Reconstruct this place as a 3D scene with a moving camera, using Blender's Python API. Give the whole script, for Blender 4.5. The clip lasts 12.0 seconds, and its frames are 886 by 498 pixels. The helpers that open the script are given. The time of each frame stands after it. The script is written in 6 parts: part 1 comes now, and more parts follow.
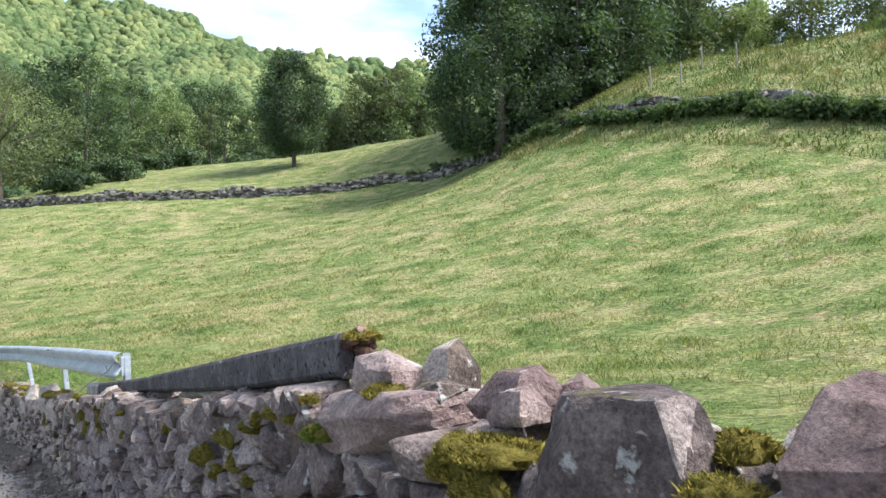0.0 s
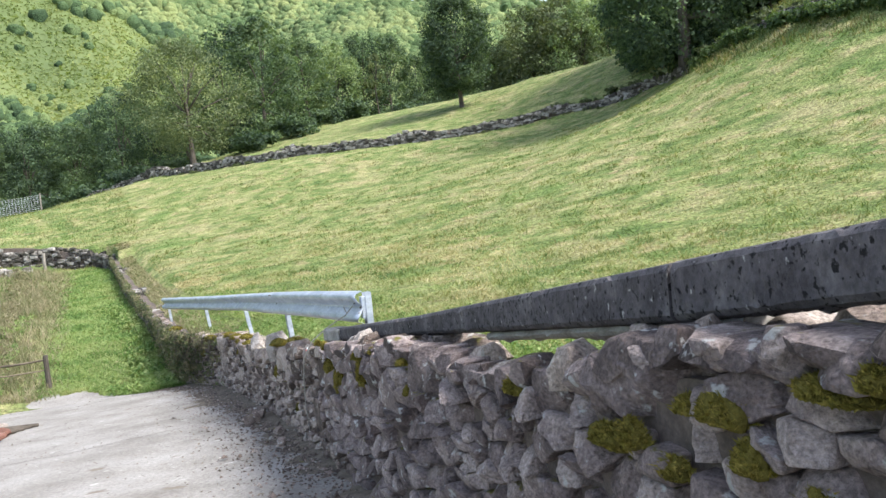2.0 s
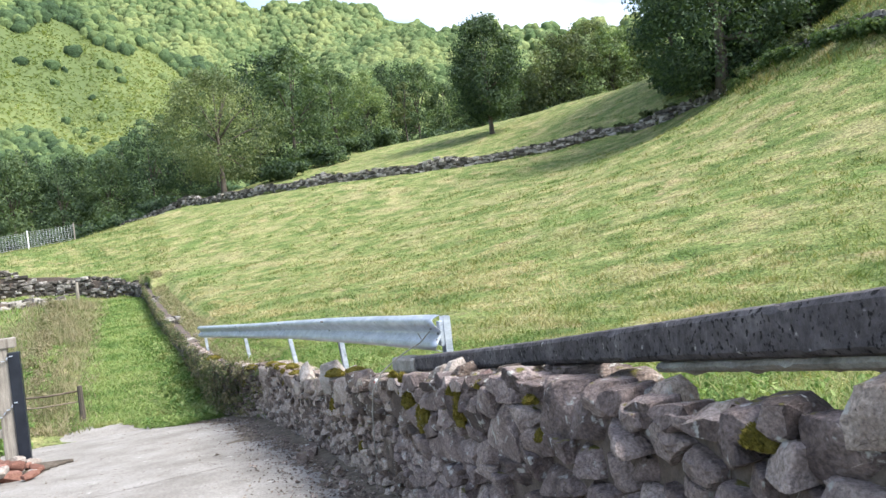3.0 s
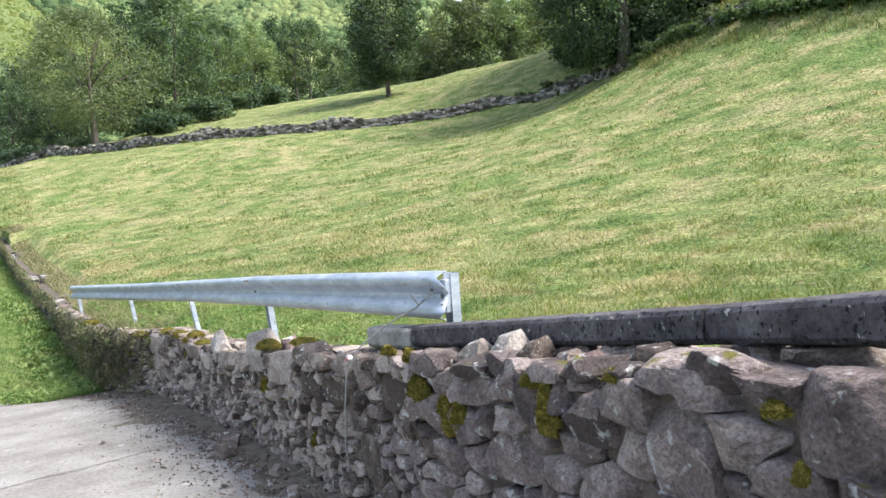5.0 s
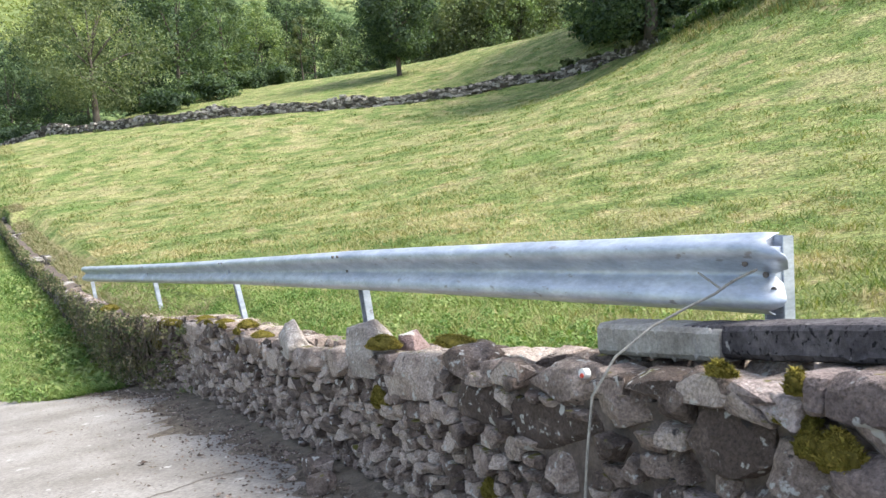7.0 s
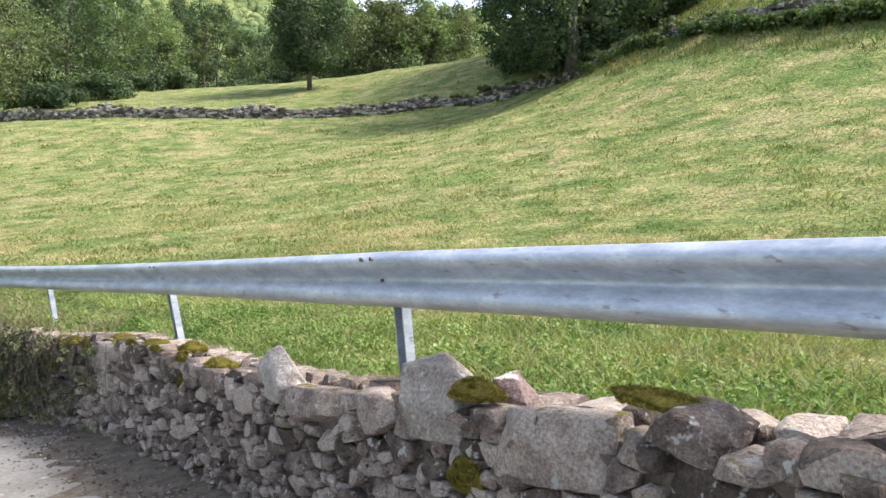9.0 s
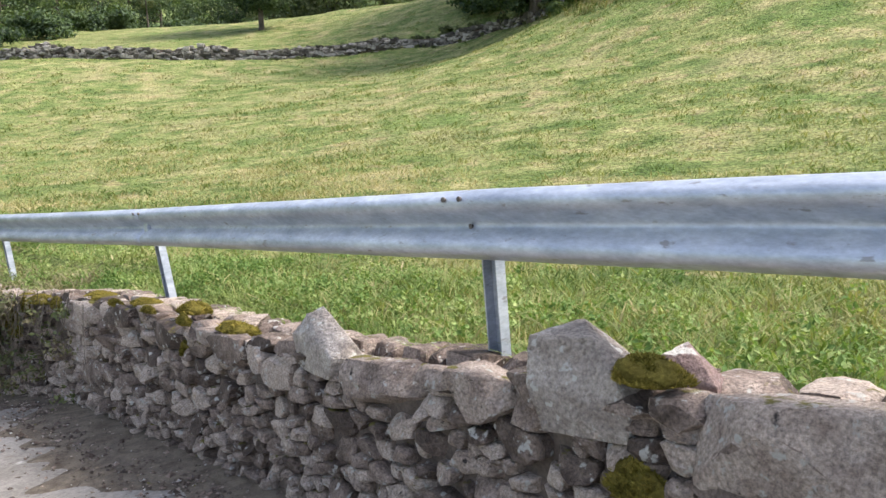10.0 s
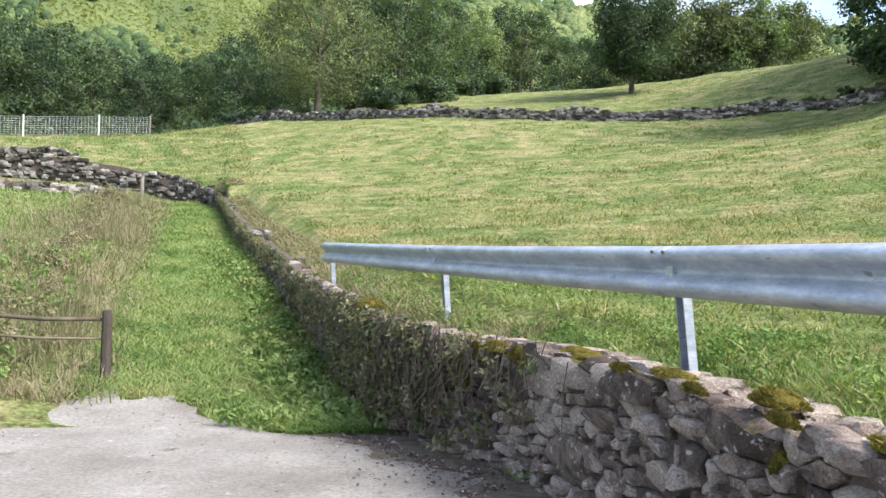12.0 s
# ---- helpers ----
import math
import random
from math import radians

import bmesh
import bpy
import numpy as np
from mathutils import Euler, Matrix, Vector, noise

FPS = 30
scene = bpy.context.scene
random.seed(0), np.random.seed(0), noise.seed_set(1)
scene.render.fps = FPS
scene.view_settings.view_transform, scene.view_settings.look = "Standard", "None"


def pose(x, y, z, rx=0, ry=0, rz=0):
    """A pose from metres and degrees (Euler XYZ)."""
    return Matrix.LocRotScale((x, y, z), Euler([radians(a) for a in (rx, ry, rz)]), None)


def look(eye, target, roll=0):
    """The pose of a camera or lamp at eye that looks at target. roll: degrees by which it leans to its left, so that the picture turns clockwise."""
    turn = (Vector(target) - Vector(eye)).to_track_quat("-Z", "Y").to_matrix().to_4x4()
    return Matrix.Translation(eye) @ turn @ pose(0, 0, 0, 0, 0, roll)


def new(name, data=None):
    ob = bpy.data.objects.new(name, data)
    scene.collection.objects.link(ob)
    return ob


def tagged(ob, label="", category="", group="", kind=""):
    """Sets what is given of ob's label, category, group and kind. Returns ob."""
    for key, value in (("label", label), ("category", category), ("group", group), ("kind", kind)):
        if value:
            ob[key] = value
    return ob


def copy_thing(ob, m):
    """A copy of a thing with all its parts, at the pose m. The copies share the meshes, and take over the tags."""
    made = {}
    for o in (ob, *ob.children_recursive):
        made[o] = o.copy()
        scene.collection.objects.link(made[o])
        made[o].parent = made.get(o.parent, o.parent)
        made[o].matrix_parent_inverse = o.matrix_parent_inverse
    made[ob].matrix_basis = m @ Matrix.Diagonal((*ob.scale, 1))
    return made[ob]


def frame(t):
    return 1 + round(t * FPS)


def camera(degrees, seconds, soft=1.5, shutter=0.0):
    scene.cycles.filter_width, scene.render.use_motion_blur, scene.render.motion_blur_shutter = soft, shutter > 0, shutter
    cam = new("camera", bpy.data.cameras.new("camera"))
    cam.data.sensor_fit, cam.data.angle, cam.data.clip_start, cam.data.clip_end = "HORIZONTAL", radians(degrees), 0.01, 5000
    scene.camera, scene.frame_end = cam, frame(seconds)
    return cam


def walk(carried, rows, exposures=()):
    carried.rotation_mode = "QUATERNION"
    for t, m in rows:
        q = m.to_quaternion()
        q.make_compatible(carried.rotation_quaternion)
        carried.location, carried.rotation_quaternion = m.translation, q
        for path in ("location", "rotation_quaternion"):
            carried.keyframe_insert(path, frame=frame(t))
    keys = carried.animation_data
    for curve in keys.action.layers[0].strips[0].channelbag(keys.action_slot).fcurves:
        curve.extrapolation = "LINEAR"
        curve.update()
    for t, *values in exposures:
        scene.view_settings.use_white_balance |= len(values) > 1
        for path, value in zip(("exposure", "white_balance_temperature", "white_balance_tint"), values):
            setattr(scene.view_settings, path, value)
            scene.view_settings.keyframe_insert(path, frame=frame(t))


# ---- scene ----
cam = camera(59.7, 12.0)
METRES, EYE, TILT, LEAN, TURN = 12.6, 1.5, 0.0, 1.5, 0.0
ROWS = [
    (0.0, 0.0, 0.0, 0.0, 0.0, 0.0, -0.0),
    (0.5, -0.0162, 0.0356, -0.0072, 4.95, -1.26, 2.77),
    (1.0, -0.0424, 0.067, -0.0154, 4.67, -4.61, 1.69),
    (1.5, -0.0672, 0.0964, -0.0214, 9.39, -4.41, 1.46),
    (2.0, -0.0937, 0.125, -0.0234, 12.09, -3.94, 4.15),
    (2.5, -0.1229, 0.1489, -0.0265, 11.64, -2.73, 4.48),
    (3.0, -0.1469, 0.1785, -0.0314, 13.98, -1.69, 4.57),
    (5.0, -0.2383, 0.2926, -0.0487, 5.38, -4.49, 2.19),
    (5.5, -0.2606, 0.328, -0.059, 3.61, -6.3, 0.81),
    (6.0, -0.2885, 0.3629, -0.0614, 1.57, -5.47, 2.07),
    (6.5, -0.3178, 0.395, -0.0647, 1.15, -7.56, 3.2),
    (7.0, -0.3463, 0.4293, -0.0683, 5.27, -5.55, 1.84),
    (9.0, -0.44, 0.5618, -0.0906, -2.5, -3.64, -1.72),
    (9.5, -0.4637, 0.6021, -0.0953, -5.16, -4.59, -1.23),
    (10.0, -0.4889, 0.6361, -0.1001, -6.08, -7.44, -1.59),
    (10.5, -0.5115, 0.6747, -0.1077, -1.02, -4.87, -1.99),
    (11.0, -0.5398, 0.7079, -0.115, 0.58, -3.92, -2.68),
    (11.5, -0.5709, 0.7395, -0.1238, 14.73, -0.77, -1.23),
    (12.0, -0.6115, 0.7667, -0.1294, 18.71, -3.98, -5.04),
]
walk(cam, [(t, pose(0, 0, EYE, TILT, LEAN, TURN) @ pose(METRES * x, METRES * y, METRES * z, 90 + pitch, roll, yaw)) for t, x, y, z, yaw, pitch, roll in ROWS],
     exposures=((0.0, 1.27, 6200, 10), (3.0, 1.38, 6250, 10), (7.0, 1.42, 6400, 10), (10.0, 1.28, 6650, 13), (12.0, 1.26, 6350, 12)))

# ---- light ----
world = bpy.data.worlds.new("sky")
scene.world = world
world.use_nodes = True
wn, wl = world.node_tree.nodes, world.node_tree.links
SUN_ELEV, SUN_AZ = 50.0, 98.0          # degrees above the horizon; degrees clockwise from the y axis
sky = wn.new("ShaderNodeTexSky")
sky.sky_type, sky.sun_disc = "NISHITA", False
sky.sun_elevation, sky.sun_rotation = radians(SUN_ELEV), radians(SUN_AZ)
sky.air_density, sky.dust_density, sky.ozone_density = 1.0, 2.0, 1.0
cloud_noise = wn.new("ShaderNodeTexNoise")
cloud_noise.inputs["Scale"].default_value, cloud_noise.inputs["Detail"].default_value = 3.2, 7.0
cloud_map = wn.new("ShaderNodeMapping")
cloud_map.inputs["Scale"].default_value = (1.0, 1.0, 2.6)
wl.new(wn.new("ShaderNodeTexCoord").outputs["Generated"], cloud_map.inputs["Vector"])
wl.new(cloud_map.outputs["Vector"], cloud_noise.inputs["Vector"])
cloud_ramp = wn.new("ShaderNodeValToRGB")
cloud_ramp.color_ramp.elements[0].position, cloud_ramp.color_ramp.elements[1].position = 0.46, 0.70
wl.new(cloud_noise.outputs["Fac"], cloud_ramp.inputs["Fac"])
cloud_mix = wn.new("ShaderNodeMix")
cloud_mix.data_type = "RGBA"
cloud_mix.inputs["B"].default_value = (5.2, 5.3, 5.5, 1)
wl.new(cloud_ramp.outputs["Color"], cloud_mix.inputs["Factor"])
wl.new(sky.outputs["Color"], cloud_mix.inputs["A"])
wl.new(cloud_mix.outputs["Result"], wn["Background"].inputs["Color"])
wn["Background"].inputs["Strength"].default_value = 0.145
sun_data = bpy.data.lights.new("sun", "SUN")
sun_data.energy, sun_data.angle, sun_data.color = 3.2, radians(22), (1.0, 0.95, 0.86)
sun = new("sun", sun_data)
sx, sy = math.sin(radians(SUN_AZ)), math.cos(radians(SUN_AZ))
sun.matrix_world = look((60 * sx, 60 * sy, 60 * math.tan(radians(SUN_ELEV))), (0, 0, 0))

# ---- small tools ----
rng = np.random.default_rng(7)
rnd = random.Random(11)


def W(u, v):
    """Plan place of a point u metres along the lane and v metres across it, towards the field."""
    return -0.6 * u + 0.8 * v, 0.8 * u + 0.6 * v


def P(u, v, z):
    return Vector((*W(u, v), z))


def soft(a, b, x):
    t = np.clip((x - a) / (b - a), 0.0, 1.0)
    return t * t * (3 - 2 * t)


def mesh_from(name, verts, faces, material, smooth=False):
    """A mesh from numpy arrays; every face has the same number of corners."""
    verts, faces = np.asarray(verts, np.float32), np.asarray(faces, np.int32)
    me = bpy.data.meshes.new(name)
    n, k = faces.shape
    me.vertices.add(len(verts))
    me.vertices.foreach_set("co", verts.ravel())
    me.loops.add(n * k)
    me.loops.foreach_set("vertex_index", faces.ravel())
    me.polygons.add(n)
    me.polygons.foreach_set("loop_start", np.arange(0, n * k, k, dtype=np.int32))
    me.polygons.foreach_set("use_smooth", np.full(n, smooth))
    me.update(calc_edges=True)
    me.validate()
    if material:
        me.materials.append(material)
    return me


def bm_mesh(name, bm, material, smooth=False):
    me = bpy.data.meshes.new(name)
    bmesh.ops.recalc_face_normals(bm, faces=bm.faces)
    for f in bm.faces:
        f.smooth = smooth
    bm.to_mesh(me)
    bm.free()
    me.materials.append(material)
    return me


def part(name, data, material, parent, label="", smooth=False):
    """Links a bmesh or a mesh as one object under a thing or a part."""
    me = data if isinstance(data, bpy.types.Mesh) else bm_mesh(name, data, material, smooth)
    ob = new(name, me)
    ob.parent = parent
    if label:
        ob["label"] = label
    return ob


def thing(name, label, category, group="", kind="", at=(0, 0, 0)):
    ob = new(name)
    ob.empty_display_size = 0.1
    ob.location = at
    return tagged(ob, label, category, group, kind)


def box(bm, size, m=None, bevel=0.0):
    made = bmesh.ops.create_cube(bm, size=1.0)["verts"]
    bmesh.ops.scale(bm, vec=size, verts=made)
    if bevel:
        edges = list({e for v in made for e in v.link_edges})
        out = bmesh.ops.bevel(bm, geom=edges, offset=bevel, segments=2, affect="EDGES", profile=0.6)
        made = list({v for f in out["faces"] for v in f.verts} | {v for v in made if v.is_valid})
    if m is not None:
        bmesh.ops.transform(bm, matrix=m, verts=made)
    return made


def tube(bm, points, radii, sides=8, cap=True):
    """A tapered tube along points."""
    rings = []
    pts = [Vector(p) for p in points]
    for i, p in enumerate(pts):
        way = (pts[min(i + 1, len(pts) - 1)] - pts[max(i - 1, 0)]).normalized()
        side = way.orthogonal().normalized() if i == 0 else (side - way * side.dot(way)).normalized()
        up = way.cross(side)
        r = radii[i] if hasattr(radii, "__len__") else radii
        rings.append([bm.verts.new(p + (side * math.cos(a) + up * math.sin(a)) * r) for a in [2 * math.pi * k / sides for k in range(sides)]])
    for a, b in zip(rings, rings[1:]):
        for k in range(sides):
            bm.faces.new((a[k], a[(k + 1) % sides], b[(k + 1) % sides], b[k]))
    if cap:
        bm.faces.new(rings[0][::-1])
        bm.faces.new(rings[-1])


# ---- materials ----
def material(name, stops, scale=4.0, detail=6.0, rough=0.85, metal=0.0, bump=0.3, bump_scale=30.0, bump_dist=0.02,
             grain=0.25, grain_scale=60.0, vary=0.0, island=0.0, spots=(), stretch=(1, 1, 1), spec=0.3, translucent=0.0, patches=()):
    """A procedural surface: a ramp over broad noise, fine grain, relief, variation by piece, and spots of other colours
    (colour, scale, threshold, only on upward faces)."""
    m = bpy.data.materials.new(name)
    m.use_nodes = True
    n, l = m.node_tree.nodes, m.node_tree.links
    bsdf = n["Principled BSDF"]
    geo = n.new("ShaderNodeNewGeometry")
    mapping = n.new("ShaderNodeMapping")
    mapping.inputs["Scale"].default_value = stretch
    l.new(geo.outputs["Position"], mapping.inputs["Vector"])

    def noise_node(s, d=6.0, r=0.6):
        t = n.new("ShaderNodeTexNoise")
        t.inputs["Scale"].default_value, t.inputs["Detail"].default_value, t.inputs["Roughness"].default_value = s, d, r
        l.new(mapping.outputs["Vector"], t.inputs["Vector"])
        return t.outputs["Fac"]

    def maths(op, a, b):
        t = n.new("ShaderNodeMath")
        t.operation = op
        for i, x in enumerate((a, b)):
            if isinstance(x, (int, float)):
                t.inputs[i].default_value = x
            else:
                l.new(x, t.inputs[i])
        return t.outputs[0]

    def mix(fac, a, b, blend="MIX"):
        t = n.new("ShaderNodeMix")
        t.data_type, t.blend_type = "RGBA", blend
        for key, x in (("Factor", fac), ("A", a), ("B", b)):
            if isinstance(x, (int, float)):
                t.inputs[key].default_value = x
            elif isinstance(x, tuple):
                t.inputs[key].default_value = (*x, 1)
            else:
                l.new(x, t.inputs[key])
        return t.outputs["Result"]

    value = noise_node(scale, detail)
    if vary:
        info = n.new("ShaderNodeObjectInfo")
        value = maths("ADD", value, maths("MULTIPLY", maths("SUBTRACT", info.outputs["Random"], 0.5), vary))
    if island:
        value = maths("ADD", value, maths("MULTIPLY", maths("SUBTRACT", geo.outputs["Random Per Island"], 0.5), island))
    ramp = n.new("ShaderNodeValToRGB")
    els = ramp.color_ramp.elements
    for i, (pos, col) in enumerate(stops):
        e = els[i] if i < 2 else els.new(pos)
        e.position, e.color = pos, (*col, 1)
    l.new(value, ramp.inputs["Fac"])
    col = ramp.outputs["Color"]
    for colour, s, level, gain, amount in patches:
        k = maths("MULTIPLY", maths("SUBTRACT", noise_node(s, 6.0, 0.62), level), gain)
        cl = n.new("ShaderNodeClamp")
        l.new(k, cl.inputs[0])
        col = mix(maths("MULTIPLY", cl.outputs[0], amount), col, colour)
    if grain:
        g = maths("MAXIMUM", maths("ADD", maths("MULTIPLY", maths("SUBTRACT", noise_node(grain_scale, 9.0, 0.72), 0.5), 6.5 * grain), 1.0), 0.22)
        gm = n.new("ShaderNodeVectorMath")
        gm.operation = "SCALE"
        l.new(col, gm.inputs[0])
        l.new(g, gm.inputs["Scale"])
        col = gm.outputs[0]
    sep = n.new("ShaderNodeSeparateXYZ")
    l.new(geo.outputs["Normal"], sep.inputs[0])
    for colour, s, level, upward in spots:
        k = maths("SUBTRACT", noise_node(s, 5.0, 0.55), level)
        if upward:
            k = maths("ADD", k, maths("MULTIPLY", maths("SUBTRACT", sep.outputs["Z"], 0.55), 0.25))
        k = maths("MULTIPLY", k, 18.0)
        cl = n.new("ShaderNodeClamp")
        l.new(k, cl.inputs[0])
        col = mix(cl.outputs[0], col, colour)
    l.new(col, bsdf.inputs["Base Color"])
    bsdf.inputs["Roughness"].default_value, bsdf.inputs["Metallic"].default_value = rough, metal
    bsdf.inputs["Specular IOR Level"].default_value = spec
    if bump:
        b = n.new("ShaderNodeBump")
        b.inputs["Strength"].default_value, b.inputs["Distance"].default_value = bump, bump_dist
        l.new(maths("ADD", maths("MULTIPLY", noise_node(bump_scale, 8.0, 0.7), 0.6), maths("MULTIPLY", noise_node(bump_scale * 0.28, 5.0, 0.6), 1.3)), b.inputs["Height"])
        l.new(b.outputs["Normal"], bsdf.inputs["Normal"])
    if translucent:
        tr = n.new("ShaderNodeBsdfTranslucent")
        l.new(mix(1.0, col, (1.2, 1.3, 0.5), "MULTIPLY"), tr.inputs["Color"])
        ms = n.new("ShaderNodeMixShader")
        ms.inputs[0].default_value = translucent
        l.new(bsdf.outputs[0], ms.inputs[1])
        l.new(tr.outputs[0], ms.inputs[2])
        l.new(ms.outputs[0], n["Material Output"].inputs["Surface"])
    return m


FIELD = [(0.33, (0.084, 0.130, 0.038)), (0.44, (0.141, 0.182, 0.060)), (0.54, (0.200, 0.222, 0.084)), (0.70, (0.345, 0.305, 0.160))]
GROWTH = (((0.335, 0.290, 0.160), 0.33, 0.54, 8.0, 0.6), ((0.118, 0.190, 0.052), 0.21, 0.54, 8.0, 0.5), ((0.33, 0.262, 0.150), 1.1, 0.57, 12.0, 0.65), ((0.064, 0.098, 0.030), 1.5, 0.56, 10.0, 0.6), ((0.25, 0.185, 0.125), 0.6, 0.66, 12.0, 0.6))
m_field = material("field_grass", FIELD, scale=0.9, detail=9, grain=0.8, grain_scale=12, bump=1.0, bump_scale=7, bump_dist=0.18, rough=0.95, spec=0.1, stretch=(0.8, 1.0, 1), patches=GROWTH)
m_blade = material("grass_blade", FIELD, scale=0.9, detail=9, grain=0.25, grain_scale=10, bump=0, rough=0.7, island=0.26, spec=0.2, stretch=(0.8, 1.0, 1), translucent=0.3, patches=GROWTH)
m_slope = material("rough_slope_grass", [(0.34, (0.055, 0.090, 0.026)), (0.48, (0.115, 0.140, 0.048)), (0.60, (0.20, 0.185, 0.085)), (0.72, (0.30, 0.235, 0.13))], scale=0.5, detail=9, grain=0.2, bump=0, rough=0.8, island=0.2, spec=0.1, translucent=0.25)
LUSH = [(0.34, (0.090, 0.160, 0.046)), (0.5, (0.170, 0.250, 0.080)), (0.68, (0.285, 0.335, 0.140))]
m_lush = material("lush_grass", LUSH, scale=0.9, detail=6, grain=0.3, bump=0, rough=0.75, island=0.3, spec=0.2, translucent=0.3, patches=(((0.27, 0.25, 0.11), 0.5, 0.56, 9.0, 0.6),))
m_weed = material("dry_weeds", [(0.3, (0.13, 0.15, 0.065)), (0.5, (0.215, 0.20, 0.115)), (0.7, (0.31, 0.255, 0.18))], scale=1.0, grain=0.2, bump=0, island=0.5, rough=0.9, translucent=0.25)
m_soil = material("soil", [(0.3, (0.075, 0.060, 0.046)), (0.6, (0.165, 0.138, 0.108))], scale=8, bump=0.8, bump_scale=50, rough=1.0)
ROCK = [(0.28, (0.088, 0.066, 0.055)), (0.42, (0.176, 0.136, 0.115)), (0.56, (0.272, 0.214, 0.183)), (0.77, (0.44, 0.368, 0.318))]
LICHEN = ((0.48, 0.47, 0.44), 19.0, 0.607, False)
MOSS = ((0.15, 0.135, 0.030), 9.0, 0.70, True)
m_stone = material("wall_stone", ROCK, scale=7, vary=0.4, island=0.55, grain=0.5, grain_scale=75, bump=1.0, bump_scale=48, bump_dist=0.04, spots=(LICHEN, ((0.04, 0.034, 0.034), 13.0, 0.66, False), MOSS))
m_stone_dark = material("purple_wall_stone", [(0.28, (0.084, 0.065, 0.061)), (0.42, (0.160, 0.125, 0.118)), (0.57, (0.245, 0.195, 0.183)), (0.77, (0.40, 0.333, 0.308))], scale=7, vary=0.3, island=0.4, grain=0.5, grain_scale=70, bump=1.0, bump_scale=48, bump_dist=0.04, spots=(((0.48, 0.47, 0.45), 15.0, 0.615, False), MOSS))
m_far_stone = material("grey_field_stone", [(0.26, (0.045, 0.040, 0.034)), (0.43, (0.095, 0.086, 0.075)), (0.58, (0.165, 0.150, 0.134)), (0.77, (0.31, 0.29, 0.265))], scale=3, island=0.7, grain=0.5, grain_scale=14, bump=0.6, bump_scale=14, bump_dist=0.05)
m_core = material("wall_core", [(0.3, (0.070, 0.056, 0.048)), (0.7, (0.165, 0.132, 0.112))], scale=9, bump=0.8, bump_scale=40, rough=1.0)
m_pink = material("pink_sandstone", [(0.3, (0.14, 0.092, 0.088)), (0.5, (0.225, 0.160, 0.150)), (0.68, (0.35, 0.27, 0.25))], scale=6, vary=0.3, grain=0.45, grain_scale=80, bump=1.0, bump_scale=44, bump_dist=0.035, spots=(((0.48, 0.46, 0.43), 9.0, 0.66, True),))
m_pale = material("pale_sandstone", [(0.3, (0.17, 0.142, 0.125)), (0.5, (0.29, 0.252, 0.225)), (0.7, (0.45, 0.405, 0.365))], scale=6, vary=0.3, grain=0.45, bump=1.0, bump_scale=30, bump_dist=0.035, spots=(LICHEN,))
m_moss = material("moss", [(0.3, (0.10, 0.088, 0.020)), (0.5, (0.19, 0.165, 0.034)), (0.7, (0.30, 0.235, 0.06))], scale=9, island=0.35, grain=0.3, bump=0.6, bump_scale=70, rough=1.0, spec=0.05)
m_mossbed = material("moss_bed", [(0.3, (0.075, 0.062, 0.016)), (0.7, (0.16, 0.135, 0.034))], scale=14, grain=0.4, bump=0.8, bump_scale=60, rough=1.0, spec=0.02)
m_greenmoss = material("green_moss", [(0.3, (0.06, 0.09, 0.012)), (0.7, (0.17, 0.2, 0.03))], scale=12, island=0.35, grain=0.3, bump=0.6, bump_scale=70, rough=1.0, spec=0.05)
# the shade inside the pits is painted as near-black spots, no holes are cut
m_concrete = material("weathered_concrete", [(0.3, (0.040, 0.035, 0.039)), (0.5, (0.078, 0.070, 0.075)), (0.7, (0.14, 0.128, 0.132))], scale=7, grain=0.35, grain_scale=40, bump=0.5, bump_scale=60, spots=(((0.008, 0.007, 0.008), 48.0, 0.575, False), ((0.34, 0.33, 0.32), 30.0, 0.66, False)), stretch=(1, 1, 0.8))
m_concrete_pale = material("pale_concrete", [(0.3, (0.20, 0.18, 0.16)), (0.7, (0.38, 0.36, 0.33))], scale=8, grain=0.3, bump=0.4, bump_scale=60)
m_terracotta = material("terracotta", [(0.3, (0.13, 0.062, 0.045)), (0.7, (0.24, 0.125, 0.095))], scale=10, vary=0.4, island=0.4, grain=0.3, bump=0.5)
m_zinc = material("galvanised_steel", [(0.3, (0.30, 0.34, 0.41)), (0.5, (0.42, 0.46, 0.53)), (0.72, (0.56, 0.60, 0.66))], scale=4.0, detail=8, rough=0.45, metal=0.5, grain=0.16, grain_scale=25, bump=0.08, bump_scale=12, spec=0.5, stretch=(1, 1, 3), spots=(((0.26, 0.26, 0.27), 10.0, 0.64, False),))
m_bolt = material("dark_bolt", [(0.3, (0.08, 0.07, 0.065)), (0.7, (0.18, 0.16, 0.15))], scale=20, rough=0.6, metal=0.5)
m_road = material("old_concrete_road", [(0.30, (0.165, 0.150, 0.133)), (0.5, (0.232, 0.216, 0.198)), (0.70, (0.295, 0.278, 0.260))], scale=1.1, detail=9, grain=0.3, grain_scale=30, bump=0.5, bump_scale=24, bump_dist=0.01, rough=0.9, spots=(((0.16, 0.135, 0.11), 2.6, 0.66, False), ((0.10, 0.088, 0.075), 9.0, 0.68, False), ((0.40, 0.385, 0.365), 5.0, 0.66, False)))
m_bark = material("bark", [(0.3, (0.05, 0.042, 0.034)), (0.7, (0.13, 0.11, 0.09))], scale=3, grain=0.3, bump=0.8, bump_scale=12, bump_dist=0.05, stretch=(1, 1, 0.3))
m_wood = material("weathered_wood", [(0.3, (0.16, 0.14, 0.12)), (0.7, (0.34, 0.31, 0.27))], scale=4, stretch=(6, 6, 0.6), grain=0.3, bump=0.5, bump_scale=20)
